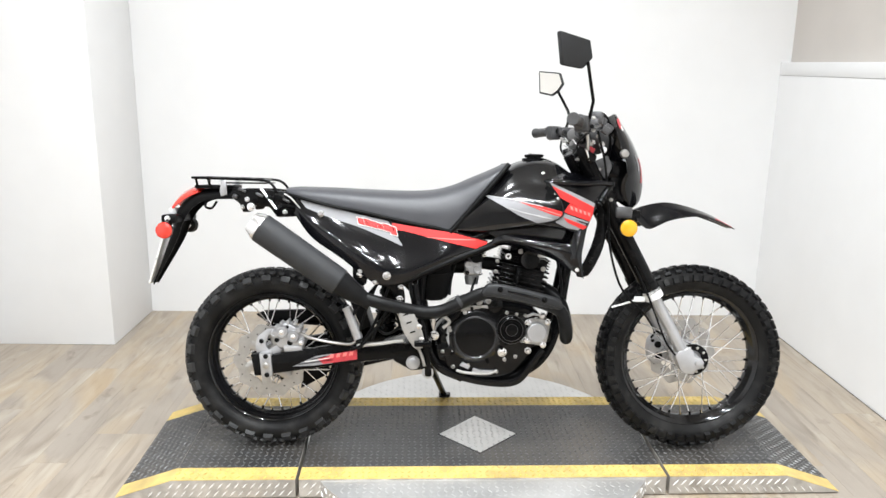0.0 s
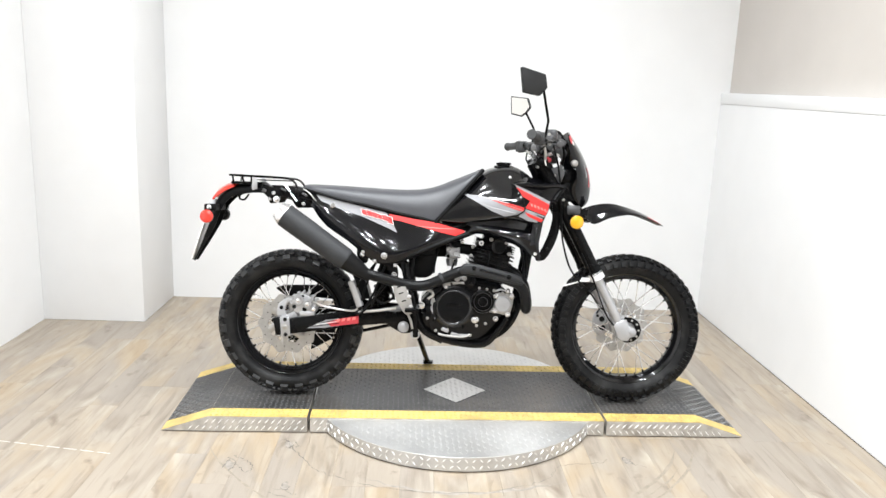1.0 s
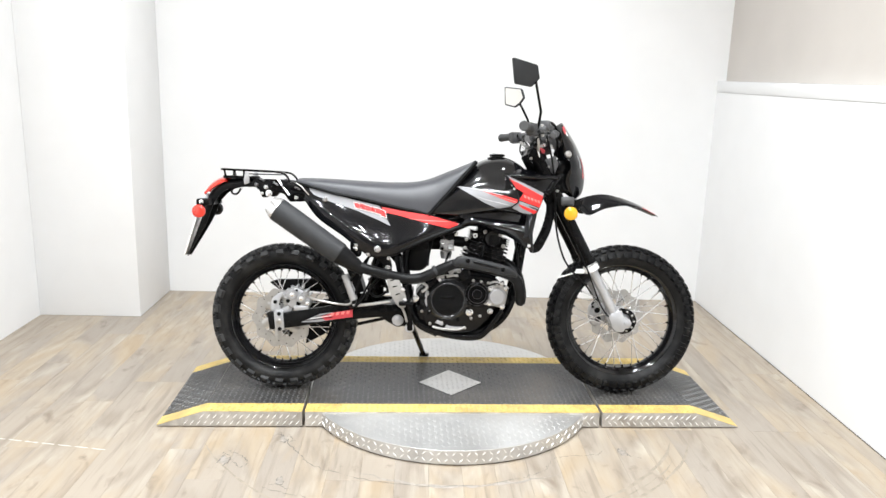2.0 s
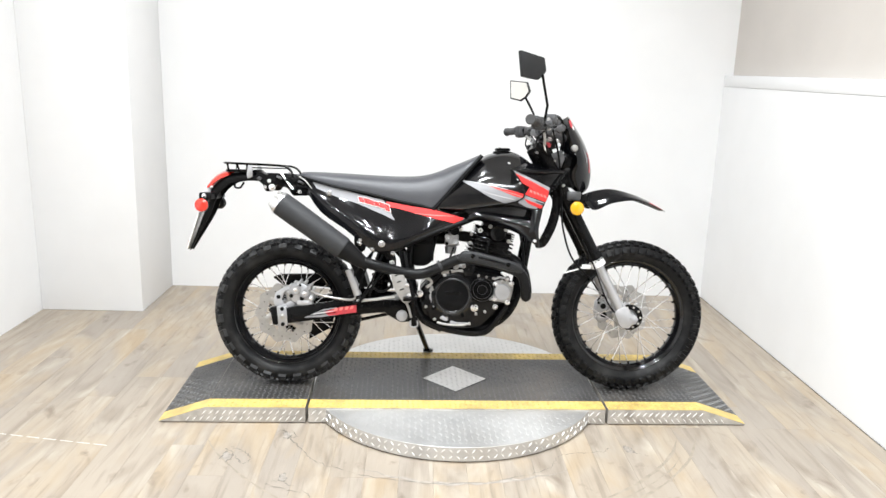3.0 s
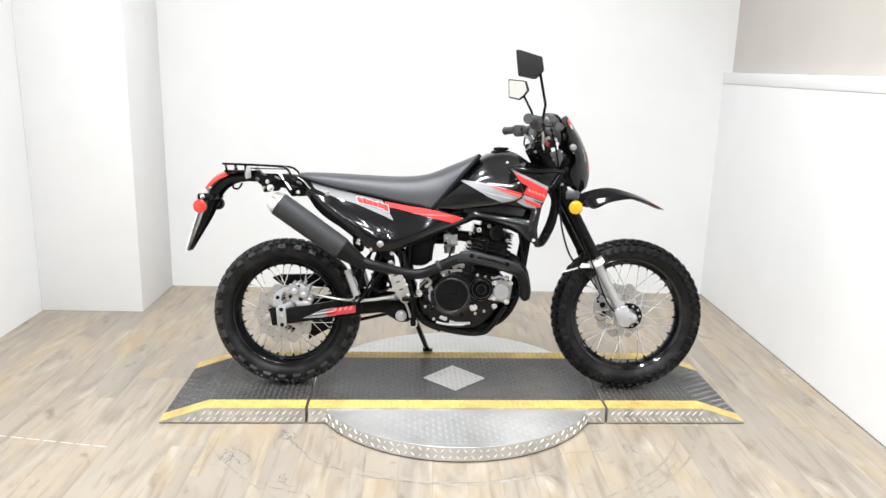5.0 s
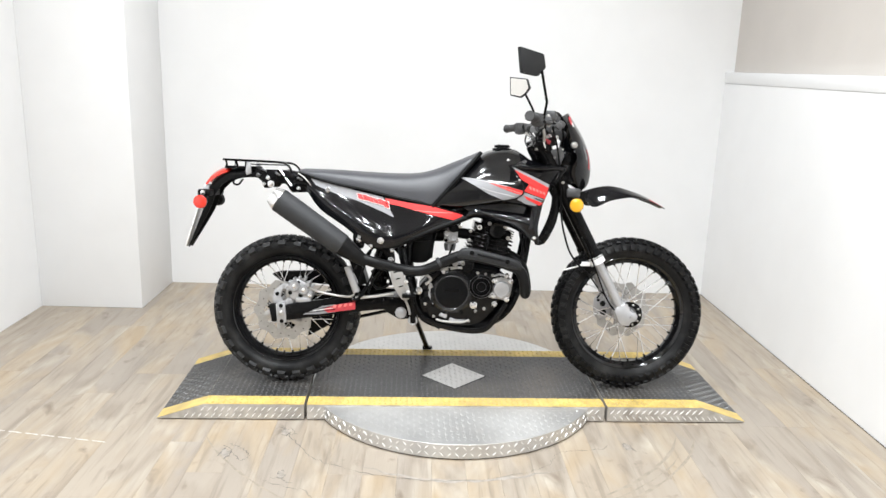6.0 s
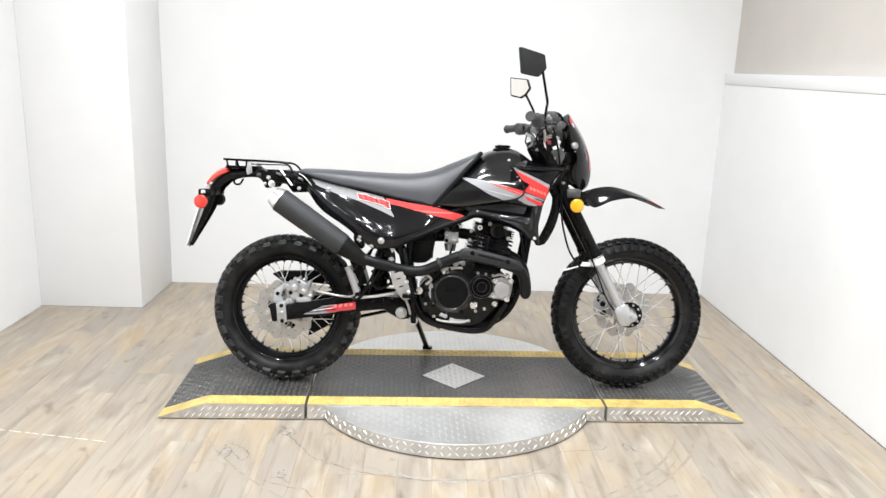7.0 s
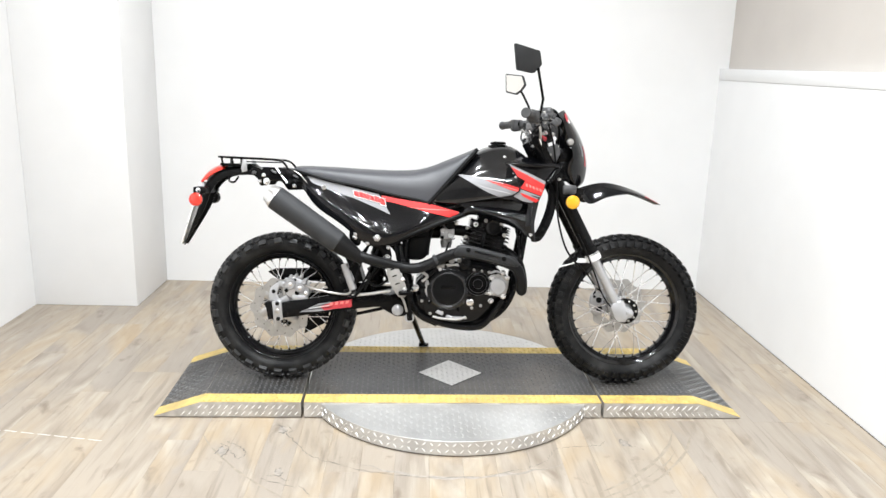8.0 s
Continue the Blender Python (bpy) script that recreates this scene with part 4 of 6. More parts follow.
# -- front: fork, mudguard, headlamp mask, bars --
fork_x = lambda z: 0.368 + (0.855 - z) / 1.84
for side in (-1, 1):
    y = side * 0.092
    leg = part("fork_leg", tube([(fork_x(1.0), y, 1.0), (fork_x(0.53), y, 0.53)], 0.027, 20, 1), SATIN, bike, "black upper fork tube")
    part("slider", tube([(fork_x(0.55), y, 0.55), (fork_x(0.33), y, 0.33)], 0.019, 20, 1), SILVER, leg, "silver lower fork tube")
    foot = prism([(0.617, 0.335), (0.628, 0.352), (0.66, 0.365), (0.676, 0.354), (0.684, 0.332), (0.706, 0.328), (0.715, 0.312), (0.706, 0.294), (0.688, 0.289), (0.681, 0.275), (0.65, 0.275), (0.636, 0.29)], y - 0.019, y + 0.019, 0.004)
    part("axle_clamp", foot, SILVER, leg, "silver axle clamp")
    part("fork_cap", lathe([(0.028, -0.01), (0.028, 0.004), (0.02, 0.01)], (fork_x(1.0), y, 1.0), 20, axis="z"), SATIN, leg)
    part("gaiter_ring", tube([(fork_x(0.575), y, 0.575), (fork_x(0.545), y, 0.545)], 0.0305, 20, 1), SATIN, leg)
part("axle", lathe([(0.006, -0.119), (0.01, -0.118), (0.01, -0.11), (0.01, 0.11), (0.013, 0.11), (0.013, 0.12)], (0.692, 0, 0.313), 20), SILVER, bike)
guide = tube([(fork_x(0.553), -0.092, 0.553), (fork_x(0.525), -0.092, 0.525)], 0.0305, 20, 1)
box(0.478, 0.515, -0.1, -0.092, 0.512, 0.53, 0.003, guide, None)
tube([(0.5, -0.095, 0.525), (0.455, -0.096, 0.508), (0.405, -0.098, 0.494)], 0.0032, 8, 3, guide)
part("fork_clamp", guide, WHITE, bike, "white plastic clamp with a thin arm round the fork leg")
clamps = bmesh.new()
for z in (0.865, 0.985):
    box(-0.035, 0.035, -0.125, 0.125, -0.016, 0.016, 0.008, clamps, pose(fork_x(z) + 0.004, 0, z, 0, 28, 0))
tube([(fork_x(0.855) - 0.02, 0, 0.855), (fork_x(0.99) - 0.02, 0, 0.99)], 0.028, 16, 1, clamps)
part("triple_clamp", clamps, SATIN, bike, "black fork yokes")

guard = Panel([(0.478, 0.806), (0.54, 0.826), (0.602, 0.834), (0.678, 0.819), (0.756, 0.791), (0.825, 0.752)], [(0.486, 0.778), (0.525, 0.748), (0.6, 0.778), (0.69, 0.79), (0.76, 0.772), (0.82, 0.75)],
              lambda s, t: -0.068 * (1 - 0.45 * s * s) * math.sin(t * math.pi / 2) - 0.0005)
guard_bm = guard.skin(26, 8, 0.003)
join(guard_bm, mirrored(guard.skin(26, 8, 0.003)))
guard_ob = part("front_mudguard", guard_bm, GLOSS, bike, "gloss black high front mudguard", 60)
part("red_flash", guard.decal(0.8, 0.97, lambda s: 0.35, lambda s: 0.6, 8), DULL_RED, guard_ob, "small red flash decal")
part("mudguard_bracket", box(0.44, 0.5, -0.06, 0.06, 0.77, 0.81, 0.008), SATIN, bike)

mask = Panel([(0.413, 1.124), (0.444, 1.084), (0.48, 1.027), (0.507, 0.962), (0.517, 0.896), (0.508, 0.836), (0.484, 0.81)], [(0.396, 1.105), (0.398, 1.059), (0.418, 0.996), (0.438, 0.942), (0.424, 0.901), (0.43, 0.858), (0.458, 0.826)],
             lambda s, t: -0.001 - (0.055 + 0.065 * math.sin(math.pi * min(0.25 + s * 0.75, 1))) * math.sin(t * math.pi / 2) ** 0.8)
mask_bm = mask.skin(28, 10, 0.004)
join(mask_bm, mirrored(mask.skin(28, 10, 0.004)))
mask_ob = part("headlamp_mask", mask_bm, GLOSS, bike, "gloss black headlamp mask with small screen", 60)
part("mask_decal", mask.decal(0.03, 0.14, ramp((0.03, 0.45), (0.14, 0.5)), ramp((0.03, 0.9), (0.14, 0.72)), 8), DULL_RED, mask_ob, "red and white tip decal")
part("mask_decal", mask.decal(0.12, 0.17, lambda s: 0.5, lambda s: 0.62, 6, 0.002), WHITE, mask_ob)
part("mask_decal", mask.decal(0.48, 0.72, ramp((0.48, 0.15), (0.72, 0.08)), ramp((0.48, 0.19), (0.72, 0.17)), 8), DULL_RED, mask_ob)
part("mask_decal", mask.decal(0.44, 0.6, ramp((0.44, 0.38), (0.6, 0.34)), ramp((0.44, 0.42), (0.6, 0.42)), 8), GREY, mask_ob)
part("headlamp", lathe([(0.045, -0.03), (0.055, 0.0), (0.056, 0.012), (0.04, 0.02)], (0.462, 0, 0.925), 28, axis="x"), CLEAR, bike, "headlamp lens")
part("mask_bolt", lathe([(0.014, 0.0), (0.0145, -0.006), (0.011, -0.011), (0.004, -0.0125)], (0.422, -0.121, 0.99), 20), STEEL, mask_ob, "pale round boss on the mask")
part("mask_bolt", lathe([(0.01, 0.0), (0.0105, -0.006), (0.008, -0.01), (0.003, -0.011)], (0.361, -0.1, 1.002), 20), CLEAR, mask_ob, "pale round boss")
part("kill_switch", box(-0.012, 0.012, -0.012, 0.012, -0.014, 0.014, 0.003, None, pose(0.322, -0.075, 0.998, 0, 25, 0)), DULL_RED, bike, "small dull red switch block")
part("cable_tie", tube([(0.36, -0.02, 1.09), (0.375, -0.02, 1.115), (0.392, -0.02, 1.14)], 0.0018, 6, 3), WHITE, bike, "loose end of a pale cable tie")
part("ignition_barrel", lathe([(0.014, -0.02), (0.016, 0.0), (0.016, 0.008), (0.006, 0.01)], (0.33, 0.02, 1.06), 16, axis="z"), CHROME, bike)
for x, y, z in ((0.298, -0.235, 1.092), (0.272, -0.255, 1.055), (0.31, -0.18, 1.06), (0.34, -0.11, 1.045), (0.35, -0.1, 0.94), (0.372, -0.12, 0.885), (0.385, -0.122, 0.845), (0.3, 0.2, 1.05), (0.315, -0.13, 1.02)):
    part("small_bolt", bolt((x, y, z), 0.005, 0.006), STEEL, bike)
for a, b in (((0.262, -0.1, 1.035), (0.288, -0.105, 1.0)), ((0.3, -0.125, 1.005), (0.312, -0.12, 0.968)), ((0.318, -0.15, 1.088), (0.345, -0.13, 1.07)), ((0.27, 0.12, 1.03), (0.292, 0.11, 1.01))):
    part("cable_adjuster", tube([a, b], 0.0042, 8, 1), CHROME, bike, "bright cable adjuster")
for pts in ([(0.29, -0.19, 1.05), (0.27, -0.14, 1.02), (0.285, -0.1, 0.985), (0.33, -0.08, 0.96)], [(0.31, -0.17, 1.09), (0.35, -0.12, 1.115), (0.385, -0.06, 1.09), (0.395, -0.04, 1.02)], [(0.275, 0.19, 1.05), (0.262, 0.12, 1.005), (0.29, 0.06, 0.97), (0.33, 0.03, 0.94)]):
    part("cable", tube(pts, 0.0035, 8, 5), MATTE, bike, "black control cable")
part("bar_clamp", box(-0.02, 0.02, -0.045, 0.045, -0.025, 0.02, 0.007, None, pose(0.3, 0, 1.03, 0, 28, 0)), GUN, bike, "dark grey handlebar clamp")
part("bracket_plate", prism([(0.33, 0.965), (0.375, 0.985), (0.39, 0.95), (0.375, 0.91), (0.345, 0.92)], -0.105, -0.095, 0.004), GUN, bike, "dark grey lamp bracket")
part("bracket_plate", prism([(0.33, 0.965), (0.375, 0.985), (0.39, 0.95), (0.375, 0.91), (0.345, 0.92)], 0.095, 0.105, 0.004), GUN, bike)
part("instrument_pod", box(-0.04, 0.045, -0.075, 0.075, -0.026, 0.022, 0.014, None, pose(0.36, 0, 1.045, 0, 38, 0)), GRIP, bike, "dark grey instrument pod")
part("lamp_housing", box(0.36, 0.45, -0.075, 0.075, 0.908, 0.972, 0.018), SATIN, bike, "black lamp housing behind the mask")
part("lamp_bracket", box(0.39, 0.445, -0.07, 0.07, 0.835, 0.925, 0.012), SATIN, bike, "black lamp bracket behind the mask")
part("ignition_block", box(0.31, 0.37, -0.05, 0.05, 0.99, 1.04, 0.01), GRIP, bike)
for x, y, z in ((0.335, -0.06, 1.03), (0.33, -0.05, 1.0), (0.36, -0.075, 1.02)):
    part("bracket_bolt", bolt((x, y, z), 0.007, 0.008), CHROME, bike)

bars = tube([(0.215, -0.385, 1.075), (0.255, -0.27, 1.08), (0.285, -0.2, 1.072), (0.3, -0.1, 1.035), (0.3, 0.1, 1.035), (0.285, 0.2, 1.072), (0.255, 0.27, 1.08), (0.205, 0.385, 1.075)], 0.011, 12, 6)
tube([(0.292, -0.15, 1.055), (0.292, 0.15, 1.055)], 0.008, 10, 1, bars)
part("handlebar", bars, SATIN, bike, "black tubular handlebar")
part("bar_pad", tube([(0.292, -0.07, 1.058), (0.292, 0.07, 1.058)], 0.02, 14, 1), GUN, bike)
part("switch_block", box(-0.028, 0.022, -0.02, 0.02, -0.02, 0.016, 0.005, None, pose(0.306, -0.09, 0.978, 0, 20, 0)), PLATE, bike, "dull silver switch block")
part("brake_line_union", tube([(0.285, -0.185, 1.06), (0.296, -0.17, 1.03), (0.3, -0.15, 1.0)], 0.0055, 8, 3), STEEL, bike, "bright brake line union")
part("clutch_union", tube([(0.27, 0.18, 1.05), (0.283, 0.15, 1.03), (0.296, 0.13, 1.0)], 0.0055, 8, 3), STEEL, bike)
for x, y, z in ((0.352, -0.16, 1.06), (0.345, -0.14, 1.09), (0.37, -0.12, 1.07)):
    part("pod_fitting", box(-0.014, 0.014, -0.008, 0.008, -0.012, 0.012, 0.004, None, pose(x, y, z, 0, 30, 10)), GUN, bike, "grey fitting beside the instruments")
for side in (-1, 1):
    end = (0.205, side * 0.39, 1.075)
    grip = part("grip", lathe([(0.0165, -0.06), (0.019, -0.056), (0.0165, -0.05), (0.016, 0), (0.0165, 0.045), (0.022, 0.05), (0.022, 0.058), (0.015, 0.06)], (0, 0, 0), 18), GRIP, bike, "black ribbed rubber grip")
    grip.matrix_local = pose(0.228, side * 0.335, 1.078, 0, 0, -side * 0.0) @ pose(0, 0, 0, 0, 0, side * 20 + (180 if side < 0 else 0)) @ pose(0, 0, 0, 180 if side > 0 else 180, 0, 0)
    part("switch_housing", box(-0.022, 0.022, -0.025, 0.025, -0.026, 0.022, 0.008, None, pose(0.258, side * 0.262, 1.075, 0, 0, side * 15)), GRIP, bike, "black switch housing")
    perch = box(-0.02, 0.03, -0.02, 0.02, -0.014, 0.016, 0.006, None, pose(0.288, side * 0.215, 1.075, 0, 0, side * 15))
    part("lever_perch", perch, GUN, bike, "grey lever perch")
    part("lever", tube([(0.30, side * 0.22, 1.072), (0.31, side * 0.27, 1.066), (0.285, side * 0.34, 1.06), (0.262, side * 0.39, 1.058)], 0.006, 8, 4), SATIN, bike, "black hand lever")
for x, y, z in ((0.285, 0.2, 1.045), (0.305, 0.18, 1.035), (0.296, 0.15, 1.02)):
    part("lever_fitting", box(-0.009, 0.009, -0.006, 0.006, -0.004, 0.004, 0.0015, None, pose(x, y, z, 0, 35, 20)), CHROME, bike)
part("brake_reservoir", box(-0.022, 0.022, -0.02, 0.02, -0.018, 0.02, 0.006, None, pose(0.312, -0.2, 1.094, 0, 0, -15)), GUN, bike, "grey brake fluid reservoir")


def mirror(outline, center, yaw, glass_out):
    m = Matrix.Translation(center) @ pose(0, 0, 0, 0, 0, yaw)
    shell_bm = prism(outline, -0.008, 0.014, 0.005)
    shell_bm.transform(m)
    ob = part("mirror", shell_bm, SHIELD, bike, "black angular rear-view mirror on a thin stalk", 30)
    y0, y1 = (-0.0095, -0.0075) if glass_out else (0.0135, 0.0155)
    glass = prism([(x * 0.87, z * 0.87) for x, z in outline], y0, y1)
    glass.transform(m)
    part("mirror_glass", glass, MIRROR, ob, "mirror glass")
    return ob


m_right = mirror([(-0.055, 0.047), (0.047, 0.029), (0.057, -0.02), (0.026, -0.051), (-0.042, -0.044)], (0.210, -0.38, 1.27), 24, False)
part("mirror_stalk", tube([(0.248, -0.375, 1.236), (0.28, -0.31, 1.136), (0.276, -0.275, 1.08)], 0.005, 8, 1), SATIN, m_right)
m_left = mirror([(-0.048, 0.048), (0.036, 0.038), (0.05, -0.004), (0.03, -0.032), (0.006, -0.048), (-0.044, -0.036)], (0.26, 0.38, 1.265), -24, True)
part("mirror_stalk", tube([(0.287, 0.372, 1.232), (0.305, 0.345, 1.19), (0.32, 0.31, 1.14), (0.3, 0.27, 1.08)], 0.0052, 8, 3), SATIN, m_left)

for side in (-1, 1):
    lamp_ob = part("front_indicator", lathe([(0.012, 0.03), (0.024, 0.022), (0.0275, 0.006), (0.0275, 0.0)], (0.435, side * 0.165, 0.757), 28) if side < 0 else lathe([(0.012, -0.03), (0.024, -0.022), (0.0275, -0.006), (0.0275, 0.0)], (0.435, side * 0.165, 0.757), 28), MATTE, bike)
    part("lens", lathe([(0.0268, 0.0), (0.0262, side * 0.004), (0.02, side * 0.008), (0.006, side * 0.0095)], (0.435, side * 0.165, 0.757), 28), AMBER, lamp_ob, "round amber indicator lens")
    part("indicator_stem", tube([(0.435, side * 0.14, 0.76), (0.42, side * 0.1, 0.785)], 0.008, 8, 1), SATIN, lamp_ob)
part("fork_bracket", box(0.402, 0.456, -0.125, -0.1, 0.786, 0.822, 0.007), GUN, bike, "dull grey bracket holding the indicator")

part("speedometer_cable", tube([(0.47, -0.122, 0.63), (0.515, -0.122, 0.54), (0.545, -0.118, 0.47), (0.585, -0.115, 0.38), (0.63, -0.1, 0.33), (0.67, -0.075, 0.325)], 0.0032, 8, 5), MATTE, bike, "thin black speedometer cable")
# hoses and cables at the front
for pts, r in (([(0.33, -0.15, 1.06), (0.36, -0.14, 0.95), (0.378, -0.125, 0.8), (0.388, -0.12, 0.69), (0.42, -0.118, 0.58), (0.462, -0.115, 0.52), (0.53, -0.05, 0.46), (0.6, 0.06, 0.38)], 0.0038),
               ([(0.3, 0.2, 1.07), (0.36, 0.12, 1.02), (0.37, 0.05, 0.9), (0.33, 0.02, 0.82)], 0.0045),
               ([(0.3, -0.2, 1.07), (0.37, -0.12, 1.06), (0.385, -0.06, 0.98), (0.33, -0.03, 0.86)], 0.0045),
               ([(0.29, -0.22, 1.06), (0.34, -0.15, 1.11), (0.38, -0.05, 1.08), (0.39, 0.0, 0.98)], 0.004),
               ([(0.27, 0.22, 1.06), (0.33, 0.16, 1.0), (0.36, 0.1, 0.97), (0.35, 0.02, 0.9)], 0.004)):
    part("cable", tube(pts, r, 8, 6), MATTE, bike, "black control cable")

ring_ob = part("speedometer_drive", lathe([(0.052, -0.056), (0.053, -0.062), (0.046, -0.066), (0.032, -0.066), (0.03, -0.056)], (0.692, 0, 0.313), 28, closed=True), SATIN, bike, "black speedometer drive ring")
for k in range(10):
    a = 2 * math.pi * k / 10
    part("ring_rivet", bolt((0.692 + 0.042 * math.cos(a), -0.066, 0.313 + 0.042 * math.sin(a)), 0.0035, 0.003), STEEL, ring_ob)
# -- front brake caliper on the far side --
caliper = prism([(0.575, 0.31), (0.578, 0.35), (0.6, 0.372), (0.635, 0.365), (0.645, 0.325), (0.632, 0.28), (0.6, 0.268), (0.582, 0.28)], 0.052, 0.1, 0.008, rounded=2)
caliper_ob = part("front_caliper", caliper, SILVER, bike, "cast silver brake caliper with dark recesses")
# Black discs laid on the casting stand in for shade in its hollows.
for x, z, r in ((0.607, 0.338, 0.012), (0.611, 0.3, 0.013), (0.588, 0.352, 0.006)):
    part("recess_shade", lathe([(r, 0.049), (r, 0.055), (r * 0.5, 0.055)], (x, 0, z), 18), MATTE, caliper_ob)
part("caliper_hose", tube([(0.585, 0.06, 0.36), (0.6, 0.05, 0.385), (0.62, 0.05, 0.37)], 0.004, 8, 4), MATTE, bike)

# -- tail: mudguard, lamp, plate holder, rack --
tail = Panel([(-0.64, 0.842), (-0.78, 0.86), (-0.92, 0.862), (-0.985, 0.838), (-1.03, 0.785), (-1.058, 0.69), (-1.112, 0.545)], [(-0.64, 0.80), (-0.78, 0.826), (-0.9, 0.826), (-0.955, 0.806), (-0.995, 0.758), (-1.024, 0.685), (-1.106, 0.54)],
             lambda s, t: -(0.088 - 0.066 * s) * math.sin(min(t * 1.6, 1) * math.pi / 2) ** 0.6 - 0.0005)
tail_bm = tail.skin(34, 8, 0.003)
join(tail_bm, mirrored(tail.skin(34, 8, 0.003)))
part("rear_mudguard", tail_bm, MATTE, bike, "matte black rear mudguard and plate holder", 60)
lens_bm = Panel([(-0.942, 0.868), (-0.978, 0.862), (-1.015, 0.838), (-1.036, 0.808)], [(-0.945, 0.848), (-0.975, 0.835), (-1.005, 0.815), (-1.028, 0.795)], lambda s, t: -0.056 * math.sin(min(0.15 + t * 1.2, 1) * math.pi / 2))
tl = lens_bm.skin(14, 6, 0.01)
join(tl, mirrored(lens_bm.skin(14, 6, 0.01)))
part("tail_lamp", tl, RED_LENS, bike, "red tail lamp lens", 60)
part("plate_lamp", box(-1.044, -1.022, -0.045, 0.045, 0.776, 0.797, 0.004), CLEAR, bike)
plate = box(-0.003, 0.003, -0.04, 0.04, -0.08, 0.08, 0.001, None, pose(-1.092, 0, 0.622, 0, 17.5, 0))
part("plate_backing", plate, LUG, bike, "blank pale plate backing")
part("plate_reflector", box(-0.004, 0.004, -0.02, 0.02, -0.012, 0.012, 0.002, None, pose(-1.112, 0, 0.575, 0, 17.5, 0)), RED_LENS, bike)
for side in (-1, 1):
    c = (-1.03, side * 0.135, 0.730)
    body = part("rear_indicator", lathe([(0.01, -side * 0.03), (0.022, -side * 0.022), (0.0265, -side * 0.006), (0.0265, 0)], c, 28), MATTE, bike)
    part("lens", lathe([(0.026, 0), (0.0255, side * 0.004), (0.019, side * 0.008), (0.006, side * 0.0095)], c, 28), RED_LENS, body, "round red indicator lens")
    part("indicator_stem", tube([(-1.03, side * 0.11, 0.738), (-1.022, side * 0.045, 0.765)], 0.008, 8, 1), MATTE, body)
    if side > 0:
        part("stem_bolt", bolt((c[0], c[1] - 0.03, c[2]), 0.008, 0.005), CHROME, body)

part("indicator_bracket", box(-1.05, -1.0, -0.105, 0.105, 0.752, 0.778, 0.006), MATTE, bike, "black indicator bracket")
part("bracket_bolt", bolt((-1.028, -0.106, 0.766), 0.007, 0.006), CHROME, bike)
rack = new("luggage_rack")
rack.parent = bike
rack["label"] = "black tubular steel luggage rack"
for side in (-1, 1):
    part("rail", tube([(-0.955, side * 0.075, 0.897), (-0.88, side * 0.088, 0.8955), (-0.77, side * 0.092, 0.893), (-0.715, side * 0.098, 0.889), (-0.69, side * 0.102, 0.872), (-0.682, side * 0.104, 0.855)], 0.0042, 8, 4), SATIN, rack)
    part("strut", tube([(-0.731, side * 0.1, 0.866), (-0.681, side * 0.108, 0.801)], 0.005, 8, 1), CHROME, rack, "bright worn strut")
    part("leg", tube([(-0.945, side * 0.078, 0.898), (-0.943, side * 0.06, 0.862)], 0.004, 8, 1), SATIN, rack)
    part("leg", tube([(-0.905, side * 0.085, 0.896), (-0.9, side * 0.06, 0.862)], 0.004, 8, 1), SATIN, rack)
    part("bracket", prism([(-0.86, 0.893), (-0.845, 0.886), (-0.842, 0.845), (-0.862, 0.838), (-0.866, 0.855)], side * 0.086 - 0.004, side * 0.086 + 0.004, 0.002), SILVER, rack, "bright metal bracket")
for x, z in ((-0.953, 0.897), (-0.9, 0.896), (-0.845, 0.895), (-0.79, 0.893), (-0.735, 0.89)):
    part("crossbar", tube([(x, -0.085, z), (x, 0.085, z)], 0.0042, 8, 1), SATIN, rack)
part("tail_top", box(-0.955, -0.83, -0.06, 0.06, 0.862, 0.873, 0.003), MATTE, rack)
part("rack_plate", box(-0.86, -0.72, -0.07, 0.07, 0.879, 0.883, 0.001, None), SATIN, rack)
part("subframe_bracket", prism([(-0.825, 0.862), (-0.72, 0.862), (-0.655, 0.856), (-0.61, 0.838), (-0.584, 0.795), (-0.627, 0.776), (-0.681, 0.774), (-0.705, 0.806), (-0.75, 0.812), (-0.765, 0.79), (-0.79, 0.788), (-0.8, 0.815), (-0.83, 0.84)], -0.1, -0.075, 0.005), SATIN, bike, "black subframe bracket")
part("subframe_bracket", prism([(-0.825, 0.862), (-0.72, 0.862), (-0.655, 0.856), (-0.61, 0.838), (-0.584, 0.795), (-0.627, 0.776), (-0.681, 0.774), (-0.705, 0.806), (-0.75, 0.812), (-0.765, 0.79), (-0.79, 0.788), (-0.8, 0.815), (-0.83, 0.84)], 0.075, 0.1, 0.005), SATIN, bike)
for x, z, r in ((-0.763, 0.806, 0.010), (-0.775, 0.83, 0.006), (-0.79, 0.805, 0.005), (-0.655, 0.79, 0.006)):
    part("bracket_bolt", bolt((x, -0.1, z), r, 0.008), CHROME, bike)
for x, z, w, h, mat in ((-0.812, 0.84, 0.008, 0.006, RING), (-0.735, 0.845, 0.012, 0.004, RING), (-0.7, 0.835, 0.012, 0.008, SATIN), (-0.65, 0.828, 0.012, 0.004, RING), (-0.79, 0.86, 0.012, 0.004, RING)):
    part("rack_fitting", box(-w, w, -0.006, 0.006, -h, h, 0.003, None, pose(x, -0.103, z, 0, 28, 0)), mat, bike, "small metal fitting under the rack")
part("seat_strap", tube([(-0.655, -0.112, 0.85), (-0.63, -0.118, 0.835), (-0.6, -0.12, 0.80)], 0.0022, 8, 3), STEEL, bike, "bright edge of the tail bracket")
